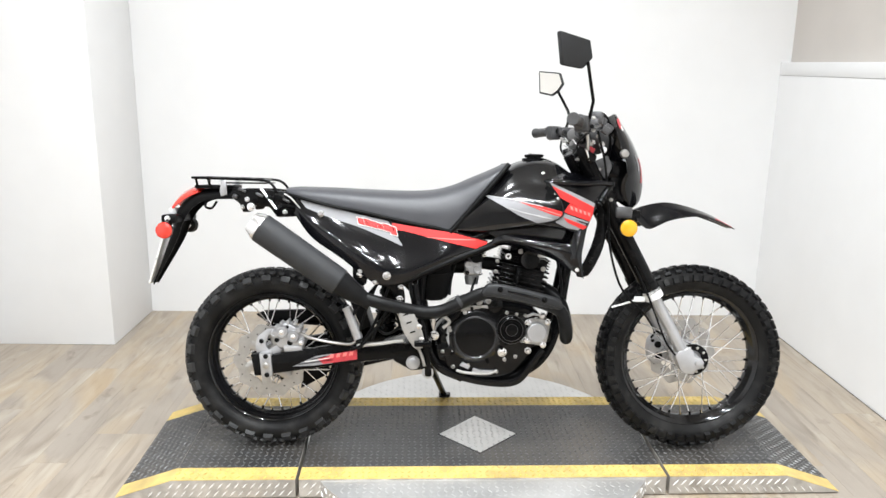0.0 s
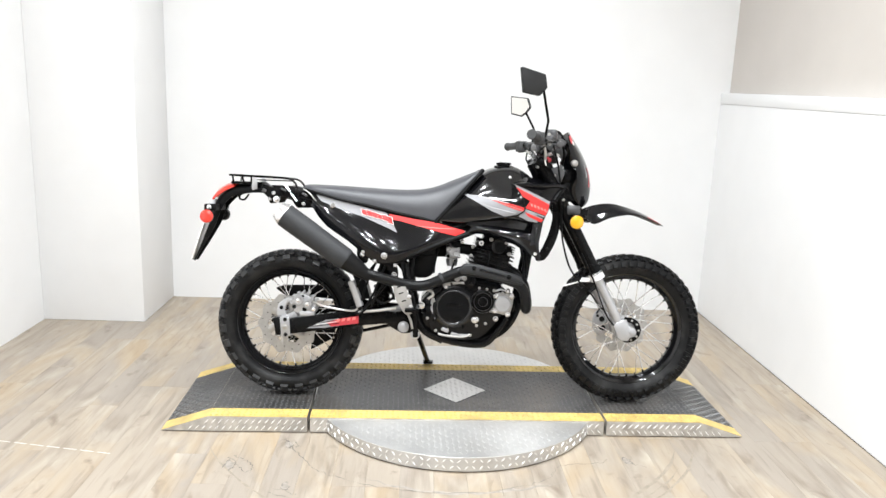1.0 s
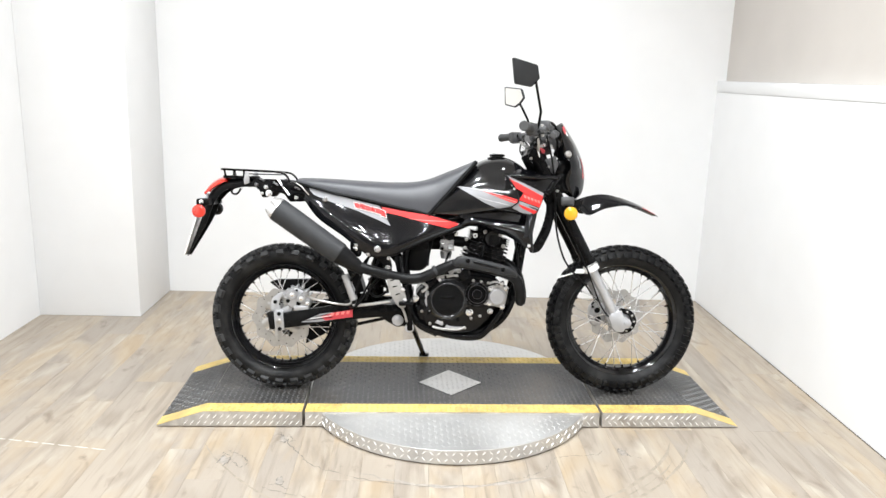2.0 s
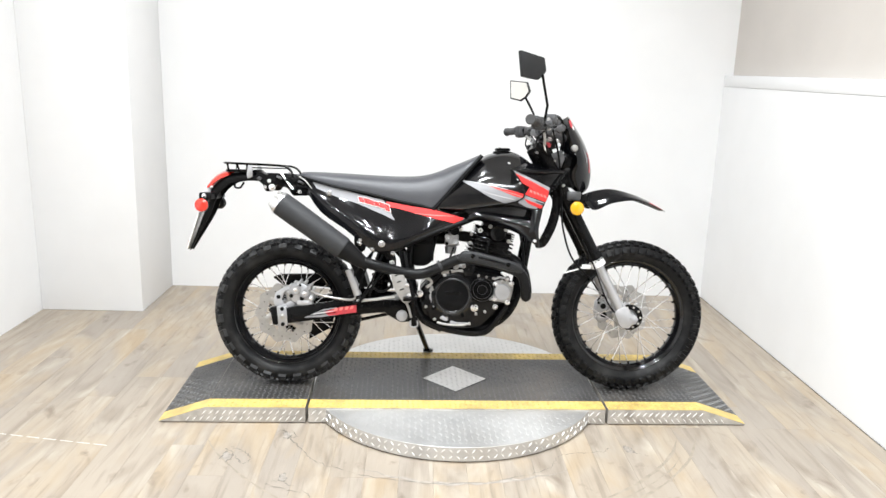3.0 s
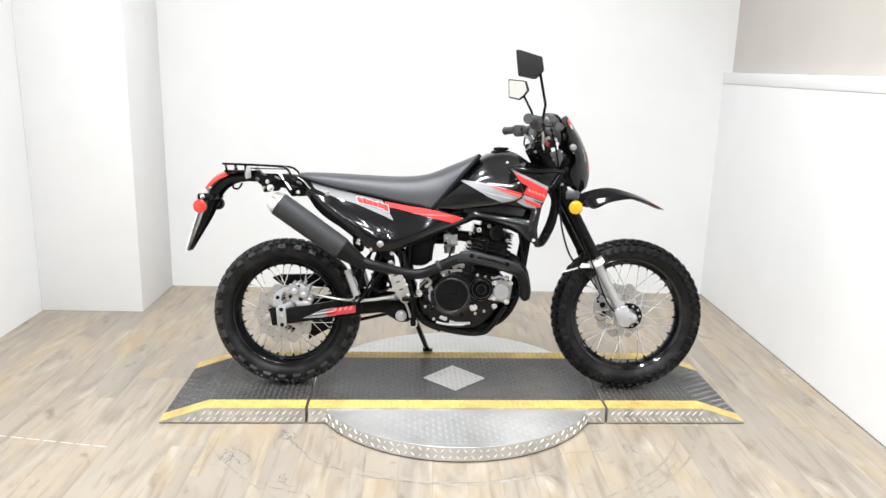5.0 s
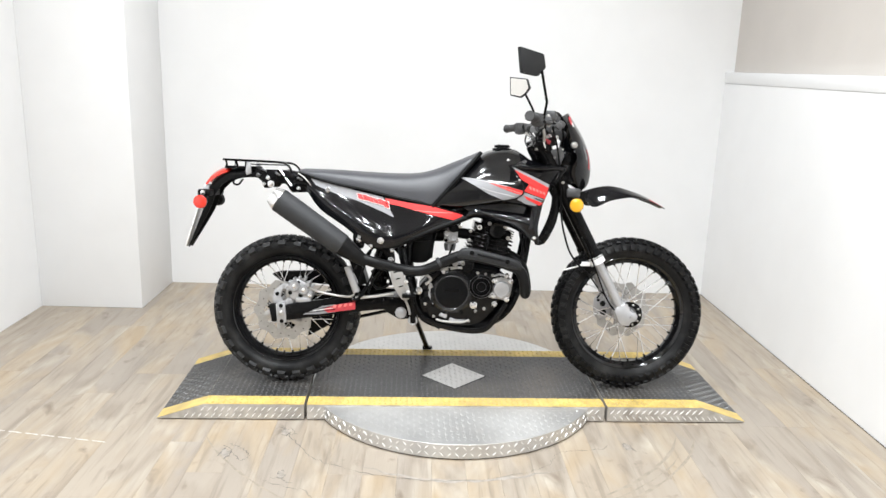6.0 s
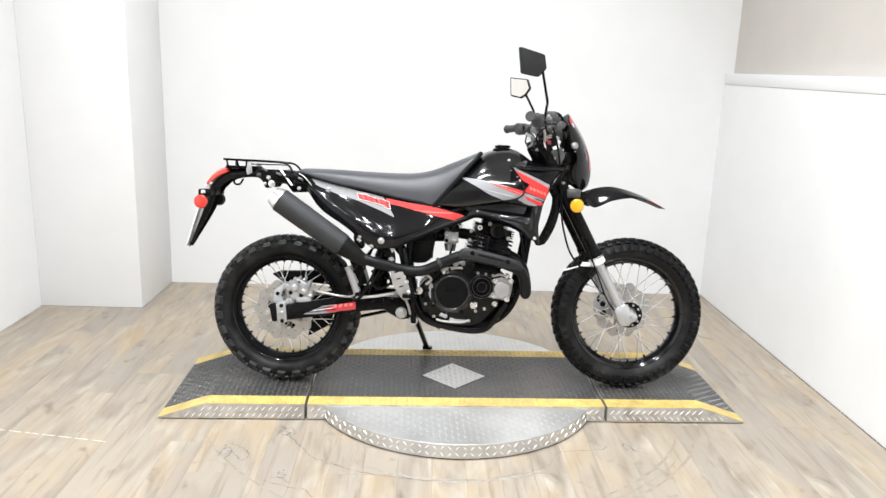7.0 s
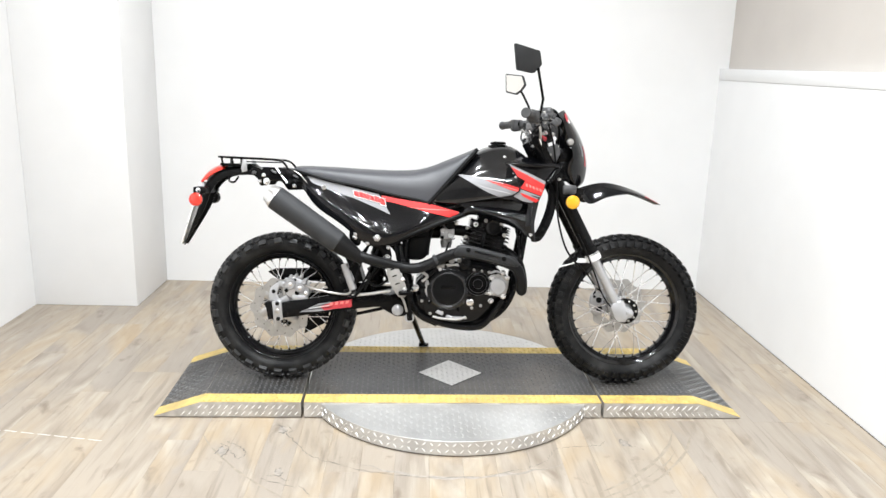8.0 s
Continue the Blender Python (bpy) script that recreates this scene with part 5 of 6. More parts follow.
part("helmet_hook", tube([(-0.88, -0.07, 0.822), (-0.895, -0.075, 0.8), (-0.915, -0.075, 0.803), (-0.915, -0.07, 0.82)], 0.004, 8, 4), SATIN, bike)

# -- exhaust --
axis = Vector((-0.466 + 0.713, 0, 0.578 - 0.749)).normalized()
mc = Vector((-0.713, -0.2, 0.749))
mm = Matrix.Translation(mc) @ axis.to_track_quat("Z", "Y").to_matrix().to_4x4()
muffler_bm = lathe([(0.042, -0.002), (0.0465, 0.004), (0.0465, 0.08), (0.0435, 0.294), (0.041, 0.298)], (0, 0, 0), 36, axis="z")
muffler_bm.transform(mm)
muffler = part("muffler", muffler_bm, HEAT, bike, "matte grey-black muffler can", 30)
tip = lathe([(0.018, -0.022), (0.022, -0.031), (0.032, -0.031), (0.041, -0.012), (0.0448, -0.001), (0.0448, 0.006), (0.015, 0.006)], (0, 0, 0), 36, axis="z", closed=True)
tip.transform(mm)
part("tip", tip, CHROME, muffler, "polished end cap", 30)
cone = lathe([(0.041, 0.296), (0.038, 0.315), (0.030, 0.36), (0.0215, 0.4), (0.0205, 0.415)], (0, 0, 0), 32, axis="z")
cone.transform(mm)
part("cone", cone, PIPE, muffler, smooth=60)
part("muffler_bracket", prism([(-0.43, 0.632), (-0.405, 0.628), (-0.385, 0.585), (-0.4, 0.565), (-0.43, 0.59)], -0.17, -0.16, 0.003, rounded=2), SATIN, bike, "black bracket above the muffler")
part("bracket_bolt", bolt((-0.41, -0.17, 0.6), 0.007, 0.006), CHROME, bike)
header = [(0.14, -0.02, 0.545), (0.2, -0.03, 0.54), (0.242, -0.07, 0.5), (0.254, -0.12, 0.435), (0.247, -0.162, 0.404), (0.24, -0.182, 0.45), (0.222, -0.186, 0.495), (0.17, -0.186, 0.519), (0.1, -0.186, 0.537),
          (0.0, -0.186, 0.551), (-0.06, -0.185, 0.532), (-0.12, -0.184, 0.503), (-0.165, -0.184, 0.487), (-0.22, -0.185, 0.487), (-0.285, -0.192, 0.502), (-0.345, -0.2, 0.517), (-0.4, -0.2, 0.534)]
part("exhaust_pipe", tube(header, 0.0205, 16, 6), PIPE, bike, "matte black exhaust header", 60)
shield = prism([(-0.012, 0.581), (0.045, 0.579), (0.19, 0.545), (0.222, 0.527), (0.226, 0.503), (0.19, 0.505), (0.03, 0.538), (-0.03, 0.545)], -0.213, -0.186, 0.009, rounded=3)
shield_ob = part("heat_shield", shield, SHIELD, bike, "slotted grey-black heat shield", 60)
part("shield_slot", prism([(0.055, 0.563), (0.145, 0.542), (0.147, 0.535), (0.057, 0.555)], -0.2142, -0.2128, 0.0004, rounded=2), GLOSS, shield_ob, "black slot")
for x, z in ((0.03, 0.565), (0.168, 0.534)):
    part("shield_bolt", bolt((x, -0.213, z), 0.0065, 0.004), SATIN, shield_ob)
part("pipe_clamp", tube([(-0.098, -0.184, 0.517), (-0.088, -0.184, 0.523)], 0.0228, 16, 1), HEAT, bike)

# -- swinging arm, chain, rear brake --
for side in (-1, 1):
    arm = part("swinging_arm", prism([(-0.7, 0.329), (-0.434, 0.374), (-0.335, 0.37), (-0.2, 0.372), (-0.2, 0.325), (-0.335, 0.318), (-0.43, 0.307), (-0.7, 0.266)], min(side * 0.095, side * 0.125), max(side * 0.095, side * 0.125), 0.006), SATIN, bike, "black box-section swinging arm")
    part("axle_block", prism([(-0.737, 0.336), (-0.699, 0.336), (-0.692, 0.26), (-0.729, 0.256)], side * 0.113 - 0.018, side * 0.113 + 0.018, 0.004), SILVER, arm, "silver axle block")
    part("arm_end", prism([(-0.764, 0.33), (-0.74, 0.333), (-0.732, 0.262), (-0.752, 0.262)], side * 0.112 - 0.015, side * 0.112 + 0.015, 0.003), MATTE, arm)
    part("axle_nut", bolt((-0.714, side * 0.131, 0.298), 0.009, 0.008, sign=side), STEEL, arm)
    for z in (0.327, 0.266):
        part("adjuster_bolt", bolt((-0.713 + 0.06 * (0.3 - z), side * 0.131, z), 0.006, 0.006, sign=side), MATTE, arm)
    if side < 0:
        part("arm_decal", prism([(-0.628, 0.293), (-0.552, 0.329), (-0.5, 0.337), (-0.5, 0.306), (-0.56, 0.297)], -0.1265, -0.1252), GREY, arm, "grey and red decal")
        part("arm_decal", prism([(-0.548, 0.318), (-0.5, 0.335), (-0.421, 0.35), (-0.421, 0.319), (-0.53, 0.303)], -0.1275, -0.1262), DULL_RED, arm, "dull red decal")
        for k in range(3):
            part("decal_line", prism([(-0.61 + 0.02 * k, 0.300 + 0.008 * k), (-0.5 - 0.01 * k, 0.316 + 0.006 * k), (-0.5 - 0.01 * k, 0.318 + 0.006 * k), (-0.61 + 0.02 * k, 0.302 + 0.008 * k)], -0.1285, -0.1272), WHITE if k == 1 else SATIN, arm)
        for k in range(4):
            part("mark_bar", prism([(-0.51 + 0.021 * k, 0.322 + 0.003 * k), (-0.498 + 0.021 * k, 0.324 + 0.003 * k), (-0.495 + 0.021 * k, 0.336 + 0.003 * k), (-0.507 + 0.021 * k, 0.334 + 0.003 * k)], -0.1285, -0.1272), PALE_RED, arm)
link = prism([(-0.345, 0.36), (-0.2, 0.38), (-0.17, 0.33), (-0.2, 0.285), (-0.245, 0.28), (-0.3, 0.31)], -0.12, 0.12, 0.008)
part("pivot_plate", link, SATIN, bike, "black frame pivot plates")
part("pivot_bolt", bolt((-0.24, -0.125, 0.31), 0.017, 0.012), SILVER, bike)
part("pivot_bolt", bolt((-0.192, -0.155, 0.285), 0.014, 0.012), SILVER, bike)
caliper_bm = prism([(-0.696, 0.405), (-0.68, 0.424), (-0.655, 0.433), (-0.62, 0.419), (-0.593, 0.39), (-0.593, 0.356), (-0.62, 0.347), (-0.645, 0.352), (-0.67, 0.345), (-0.69, 0.37)], -0.112, -0.07, 0.007, rounded=2)
rear_caliper = part("rear_caliper", caliper_bm, SILVER, bike, "cast silver rear brake caliper")
for x, z, r in ((-0.665, 0.404, 0.021), (-0.628, 0.39, 0.02), (-0.603, 0.37, 0.012), (-0.612, 0.412, 0.010), (-0.69, 0.398, 0.011)):
    part("piston_boss", lathe([(r, -0.07), (r, -0.118), (r * 0.85, -0.123), (r * 0.6, -0.1235), (r * 0.5, -0.120), (r * 0.2, -0.120)], (x, 0, z), 20), SILVER, rear_caliper)
for k in range(7):
    a = 0.35 + 0.42 * k
    part("caliper_rib", box(-0.004, 0.004, -0.116, -0.08, 0.0, 0.012, 0.002, None, pose(-0.643 + 0.047 * math.cos(a), 0, 0.39 + 0.04 * math.sin(a), 0, 90 - math.degrees(a), 0)), SILVER, rear_caliper)
part("pad_carrier", box(-0.66, -0.598, -0.118, -0.09, 0.338, 0.36, 0.006), SILVER, rear_caliper)
part("caliper_bracket", prism([(-0.74, 0.30), (-0.755, 0.345), (-0.748, 0.385), (-0.715, 0.41), (-0.68, 0.412), (-0.68, 0.395), (-0.712, 0.388), (-0.722, 0.36), (-0.712, 0.34), (-0.68, 0.36), (-0.66, 0.35), (-0.69, 0.31)], -0.1, -0.088, 0.003), SILVER, rear_caliper, "cast silver caliper bracket")
# Shade between the caliper's parts, drawn as small raised black discs.
for x, z, r in ((-0.682, 0.377, 0.006), (-0.64, 0.368, 0.007), (-0.648, 0.42, 0.004), (-0.612, 0.35, 0.005), (-0.735, 0.37, 0.006)):
    part("caliper_gap_shade", bolt((x, -0.1125 if x > -0.7 else -0.1005, z), r, 0.003), MATTE, rear_caliper)
for x, z in ((-0.665, 0.404), (-0.628, 0.39), (-0.603, 0.37)):
    part("caliper_bolt", bolt((x, -0.120, z), 0.0065, 0.006), CHROME, rear_caliper)
part("brake_pipe", tube([(-0.335, -0.15, 0.6), (-0.352, -0.151, 0.573), (-0.4, -0.152, 0.512), (-0.434, -0.15, 0.465), (-0.442, -0.146, 0.43)], 0.0052, 8, 4), SATIN, bike, "black brake pipe")
part("brake_pipe", tube([(-0.27, -0.15, 0.53), (-0.285, -0.152, 0.512), (-0.35, -0.153, 0.437), (-0.398, -0.152, 0.378), (-0.415, -0.15, 0.362), (-0.435, -0.147, 0.366)], 0.0056, 8, 4), SATIN, bike, "black brake pipe")
part("brake_hose", tube([(-0.61, -0.11, 0.4), (-0.56, -0.125, 0.385), (-0.48, -0.13, 0.372), (-0.43, -0.14, 0.376), (-0.41, -0.145, 0.42)], 0.005, 8, 5), STEEL, bike)
part("chain_guard", prism([(-0.793, 0.425), (-0.76, 0.438), (-0.55, 0.445), (-0.45, 0.44), (-0.45, 0.40), (-0.6, 0.4), (-0.75, 0.393)], 0.075, 0.1, 0.004), MATTE, bike, "black chain guard")
part("chain_slider", prism([(-0.636, 0.165), (-0.545, 0.215), (-0.52, 0.3), (-0.56, 0.3), (-0.63, 0.25)], 0.065, 0.085, 0.004), MATTE, bike, "black chain guide")
sprocket = disc_mesh(0.098, 0.045, 0.006, 40, 0.003)
sprocket_ob = part("sprocket", sprocket, SATIN, bike, "black rear sprocket")
sprocket_ob.matrix_local = pose(XR, 0.072, ZR)
part("chain", tube([(-0.709, 0.075, 0.405), (-0.45, 0.075, 0.385), (-0.22, 0.075, 0.36)], 0.007, 6, 1, tube([(-0.709, 0.075, 0.2), (-0.45, 0.075, 0.245), (-0.22, 0.075, 0.3)], 0.007, 6, 1)), SATIN, bike, "drive chain")
part("inner_mudguard", Panel([(-0.47, 0.54), (-0.445, 0.55), (-0.42, 0.54)], [(-0.41, 0.40), (-0.395, 0.41), (-0.38, 0.41)], lambda s, t: -0.06).skin(8, 4, 0.12), MATTE, bike, "black inner mudguard")
part("brake_reservoir", tube([(-0.452, -0.145, 0.492), (-0.415, -0.145, 0.392)], 0.0155, 16, 1), SILVER, bike, "silver rear brake cylinder")
part("shock", tube([(-0.3, 0, 0.65), (-0.34, 0, 0.38)], 0.03, 16, 1), SATIN, bike, "black rear shock absorber")
spring = [(-0.3 - 0.04 * k / 60 + 0.036 * math.cos(k * 0.75), 0.036 * math.sin(k * 0.75), 0.64 - 0.24 * k / 60) for k in range(61)]
part("spring", tube(spring, 0.006, 6, 1), SATIN, bike, "black shock spring")

# -- engine and frame --
case = prism([(-0.175, 0.33), (-0.15, 0.27), (-0.08, 0.25), (0.07, 0.255), (0.135, 0.32), (0.168, 0.40), (0.17, 0.475), (0.12, 0.5), (-0.04, 0.508), (-0.12, 0.485), (-0.17, 0.42)], -0.115, 0.115, 0.012)
part("crankcase", case, CASE, bike, "black engine case")
CX, CZ = -0.041, 0.399
cover = lathe([(0.088, 0.0), (0.088, -0.012), (0.086, -0.015), (0.083, -0.0165)], (CX, -0.115, CZ), 56)
cover_ob = part("clutch_cover", cover, CASE, bike, "round gloss black clutch cover", 30)
part("cover_bevel", lathe([(0.087, -0.013), (0.0868, -0.016), (0.0705, -0.0302), (0.067, -0.0315), (0.063, -0.029), (0.062, -0.018)], (CX, -0.115, CZ), 64, closed=True), BLACK_CHROME, cover_ob, "polished black bevel", 30)
part("cover_face", lathe([(0.064, -0.022), (0.0635, -0.0285), (0.02, -0.0295)], (CX, -0.115, CZ), 56), CASE, cover_ob, "flat black face", 30)
for k in range(9):
    a = 2 * math.pi * k / 9 + 0.3
    part("cover_bolt", bolt((CX + 0.093 * math.cos(a), -0.127, CZ + 0.093 * math.sin(a)), 0.0055, 0.01), SATIN if k % 3 else CHROME, cover_ob)
# Added thin rings stand in for highlights on the bearing cover's edges.
for name, cx, cz, y, r in (("bearing_edge_glint", 0.075, 0.425, -0.151, 0.036), ("bearing_edge_glint", 0.075, 0.425, -0.152, 0.019), ("bearing_edge_glint", 0.075, 0.425, -0.142, 0.0465)):
    loop = [(cx + r * math.cos(2 * math.pi * k / 40), y, cz + r * math.sin(2 * math.pi * k / 40)) for k in range(41)]
    part(name, tube(loop, 0.0011, 6, 1), RING, bike)
# Silver arc added in the shape of the lamp reflection on the cover.
crescent = [(CX + 0.0885 * math.cos(a), -0.132, CZ + 0.0885 * math.sin(a)) for a in np.linspace(2.75, 3.75, 13)]
part("cover_glint", tube(crescent, 0.0065, 8, 1, r_end=0.002), SILVER, cover_ob, "silver arc drawn as the reflection on the cover's left side")
part("mark_bar", box(-0.07, -0.012, -0.1462, -0.144, 0.402, 0.414, 0.0008), SATIN, cover_ob, "low raised bar of a maker's mark")
part("bearing_cover", lathe([(0.047, 0.0), (0.047, -0.026), (0.038, -0.036), (0.034, -0.036), (0.03, -0.03), (0.025, -0.03), (0.019, -0.037), (0.008, -0.0375)], (0.075, -0.115, 0.425), 36), BEZEL, bike, "black ribbed bearing cover", 30)
for k in range(6):
    a = math.pi * k / 3 + 0.2
    part("bearing_bolt", bolt((0.075 + 0.052 * math.cos(a), -0.132, 0.425 + 0.052 * math.sin(a)), 0.004, 0.01), STEEL if k % 2 else SATIN, bike)
part("oil_filter_cover", lathe([(0.034, 0.0), (0.034, -0.022), (0.031, -0.03), (0.028, -0.032), (0.008, -0.032)], (0.157, -0.117, 0.416), 36), SILVER, bike, "brushed silver round cover", 30)
part("filter_ears", prism([(0.122, 0.452), (0.14, 0.462), (0.19, 0.455), (0.2, 0.438), (0.19, 0.385), (0.172, 0.372), (0.15, 0.376), (0.122, 0.38), (0.114, 0.39), (0.125, 0.415)], -0.136, -0.126, 0.004, rounded=2), PLATE, bike, "cast silver three-eared flange")
for x, z in ((0.128, 0.448), (0.192, 0.45), (0.126, 0.388), (0.178, 0.375)):
    part("ear_bolt", bolt((x, -0.136, z), 0.0075, 0.008), CHROME, bike)
part("filter_flange", prism([(0.11, 0.47), (0.16, 0.475), (0.21, 0.45), (0.205, 0.385), (0.15, 0.365), (0.11, 0.375)], -0.128, -0.115, 0.004), SATIN, bike)
for x, z, r in ((0.047, 0.349, 0.011), (0.055, 0.325, 0.006), (0.12, 0.39, 0.007), (0.13, 0.355, 0.008), (0.09, 0.335, 0.006), (0.12, 0.47, 0.006), (0.175, 0.47, 0.008), (0.195, 0.45, 0.006), (-0.172, 0.402, 0.011), (-0.12, 0.42, 0.006), (-0.145, 0.35, 0.006),
                (-0.11, 0.3, 0.006), (0.06, 0.478, 0.006), (-0.02, 0.285, 0.006), (0.03, 0.285, 0.006), (0.0, 0.52, 0.006), (-0.05, 0.525, 0.006), (-0.085, 0.5, 0.008), (0.155, 0.46, 0.006), (0.135, 0.44, 0.006)):
    part("case_bolt", bolt((x, -0.132 if z < 0.5 else -0.12, z), r if r > 0.0065 else 0.0045, 0.012), CHROME if r > 0.0065 else STEEL, bike)
part("side_case", prism([(-0.13, 0.30), (-0.05, 0.268), (0.06, 0.272), (0.12, 0.325), (0.155, 0.40), (0.135, 0.47), (0.07, 0.485), (-0.05, 0.515), (-0.12, 0.49), (-0.155, 0.4)], -0.132, -0.112, 0.006, rounded=4), CASE, bike, "black right-hand engine cover", 30)
part("oil_window", prism([(-0.05, 0.285), (-0.02, 0.278), (0.02, 0.28), (0.025, 0.29), (-0.02, 0.29), (-0.045, 0.297)], -0.141, -0.131, 0.002), SILVER, bike, "silver trim under the clutch cover")
part("drain_boss", prism([(-0.09, 0.305), (-0.062, 0.293), (-0.055, 0.303), (-0.08, 0.316)], -0.14, -0.13, 0.002), SILVER, bike)
part("clutch_arm", prism([(-0.1, 0.505), (-0.07, 0.522), (-0.035, 0.524), (-0.03, 0.513), (-0.065, 0.508), (-0.09, 0.49)], -0.138, -0.13, 0.002), SILVER, bike, "silver clutch arm")
for x, z, r, mat in ((-0.085, 0.497, 0.013, PLATE), (-0.06, 0.512, 0.011, SATIN), (-0.03, 0.513, 0.012, PLATE), (0.0, 0.515, 0.009, PLATE), (0.02, 0.505, 0.008, SATIN), (-0.075, 0.478, 0.008, CHROME)):
    part("casting_boss", lathe([(r, -0.11), (r, -0.134), (r * 0.8, -0.138), (r * 0.55, -0.138), (r * 0.5, -0.134), (r * 0.2, -0.134)], (x, 0, z), 16), mat, bike, "cast boss on top of the case")
part("casting_rib", prism([(-0.095, 0.488), (-0.06, 0.5), (0.01, 0.503), (0.035, 0.495), (0.03, 0.487), (-0.02, 0.492), (-0.085, 0.478)], -0.134, -0.12, 0.003), PLATE, bike, "dull cast rib over the clutch cover")
part("oil_line", tube([(-0.1, -0.14, 0.29), (-0.07, -0.142, 0.283), (0.0, -0.142, 0.28), (0.03, -0.14, 0.29)], 0.005, 8, 4), PLATE, bike, "bright oil line under the cover")
part("cable_bracket", prism([(0.125, 0.472), (0.145, 0.48), (0.165, 0.474), (0.165, 0.468), (0.145, 0.472), (0.125, 0.464)], -0.142, -0.132, 0.001), SILVER, bike)
part("engine_mount", prism([(-0.17, 0.37), (-0.13, 0.385), (-0.11, 0.365), (-0.12, 0.335), (-0.16, 0.33)], -0.135, -0.12, 0.004), CASE, bike)
part("starter_housing", lathe([(0.028, -0.1), (0.028, -0.128), (0.022, -0.134), (0.01, -0.135)], (0.02, 0, 0.5), 20), CASE, bike)
tilt = pose(0.088, 0, 0.50, 0, 13, 0)
cyl = bmesh.new()
box(-0.07, 0.075, -0.07, 0.07, 0.0, 0.125, 0.008, cyl, tilt)
cyl_ob = part("cylinder", cyl, SATIN, bike, "black finned cylinder", 30)
fin_mesh = None
for k in range(7):
    if fin_mesh is None:
        fin = part("fin", box(-0.088, 0.088, -0.085, 0.085, 0, 0.0055, 0.002), CASE, cyl_ob)
        fin_mesh = fin.data
    else:
        fin = new("fin", fin_mesh)
        fin.parent = cyl_ob
    fin.matrix_local = tilt @ pose(0, 0, 0.026 + 0.0155 * k)
head = box(-0.07, 0.075, -0.07, 0.07, 0.125, 0.16, 0.01, None, tilt)
box(-0.05, 0.055, -0.055, 0.055, 0.155, 0.195, 0.012, head, tilt)
lathe([(0.032, -0.06), (0.032, -0.08), (0.026, -0.086), (0.01, -0.087)], (0.136, 0, 0.645), 24, head)
part("cylinder_head", head, SATIN, bike, "black cylinder head")
part("spark_plug", tube([(0.05, -0.075, 0.672), (0.064, -0.095, 0.658)], 0.0085, 12, 1), CHROME, bike, "bright plug cap")
part("plug_ring", lathe([(0.009, -0.096), (0.0095, -0.101), (0.0055, -0.101), (0.005, -0.096)], (0.064, 0, 0.657), 18, closed=True), WHITE, bike, "pale ring of the plug")
carb = box(-0.075, -0.02, -0.085, 0.03, 0.59, 0.65, 0.008)
lathe([(0.02, -0.1), (0.022, -0.085), (0.022, 0.0)], (-0.045, 0, 0.62), 18, carb)
lathe([(0.026, -0.05), (0.026, 0.0), (0.02, 0.04)], (-0.05, -0.04, 0.645), 18, carb, axis="z")
lathe([(0.02, -0.03), (0.024, -0.01), (0.024, 0.0)], (-0.05, -0.03, 0.585), 18, carb, axis="z")
part("carburettor", carb, SILVER, bike, "cast silver carburettor")
for x, y, z, r, h in ((-0.066, -0.085, 0.628, 0.012, 0.02), (-0.036, -0.085, 0.612, 0.014, 0.016), (-0.03, -0.08, 0.652, 0.01, 0.018), (-0.07, -0.08, 0.655, 0.008, 0.02)):
    part("carburettor_boss", lathe([(r, 0.0), (r, -h), (r * 0.8, -h - 0.003), (r * 0.5, -h - 0.002), (r * 0.4, -h + 0.002)], (x, y, z), 16), SILVER if r > 0.009 else STEEL, bike)
part("carburettor_top", box(-0.068, -0.024, -0.07, 0.0, 0.675, 0.7, 0.006), MATTE, bike)
for x, y, z, r in ((-0.07, -0.088, 0.64, 0.005), (-0.024, -0.088, 0.642, 0.005), (-0.068, -0.088, 0.6, 0.005), (-0.026, -0.088, 0.6, 0.006), (-0.012, -0.07, 0.66, 0.007)):
    part("carburettor_screw", bolt((x, y, z), r, 0.006), CHROME if r > 0.0055 else SATIN, bike)
part("throttle_pulley", lathe([(0.02, -0.1), (0.02, -0.106), (0.016, -0.103), (0.02, -0.109), (0.02, -0.112), (0.006, -0.113)], (-0.04, 0, 0.655), 20), SATIN, bike, "dark throttle pulley")
part("choke_lever", prism([(-0.075, 0.665), (-0.055, 0.672), (-0.05, 0.66), (-0.07, 0.655)], -0.1, -0.092, 0.001), STEEL, bike)
part("float_bowl_rim", box(-0.078, -0.017, -0.088, 0.01, 0.594, 0.6, 0.002), STEEL, bike)
part("throttle_cable", tube([(-0.045, -0.105, 0.672), (-0.03, -0.1, 0.7), (0.0, -0.09, 0.725), (0.05, -0.08, 0.74)], 0.0035, 8, 4), MATTE, bike)
for x, z in ((0.075, 0.552), (0.082, 0.58), (0.088, 0.607)):
    part("cylinder_stud", tube([(x + 0.01, -0.0885, z - 0.012), (x + 0.013, -0.0885, z + 0.012)], 0.0075, 8, 1), SATIN, cyl_ob)
for k in range(4):
    part("head_fin", box(-0.078, 0.084, -0.08, 0.08, 0.132 + 0.009 * k, 0.1355 + 0.009 * k, 0.0012, None, tilt), CASE, cyl_ob)
for x, z, r in ((0.105, 0.672, 0.006), (0.165, 0.66, 0.006), (0.03, 0.64, 0.005), (0.18, 0.615, 0.006), (0.025, 0.605, 0.005)):
    part("head_bolt", bolt((x, -0.088, z), r, 0.008), CHROME if r > 0.008 else STEEL, bike)
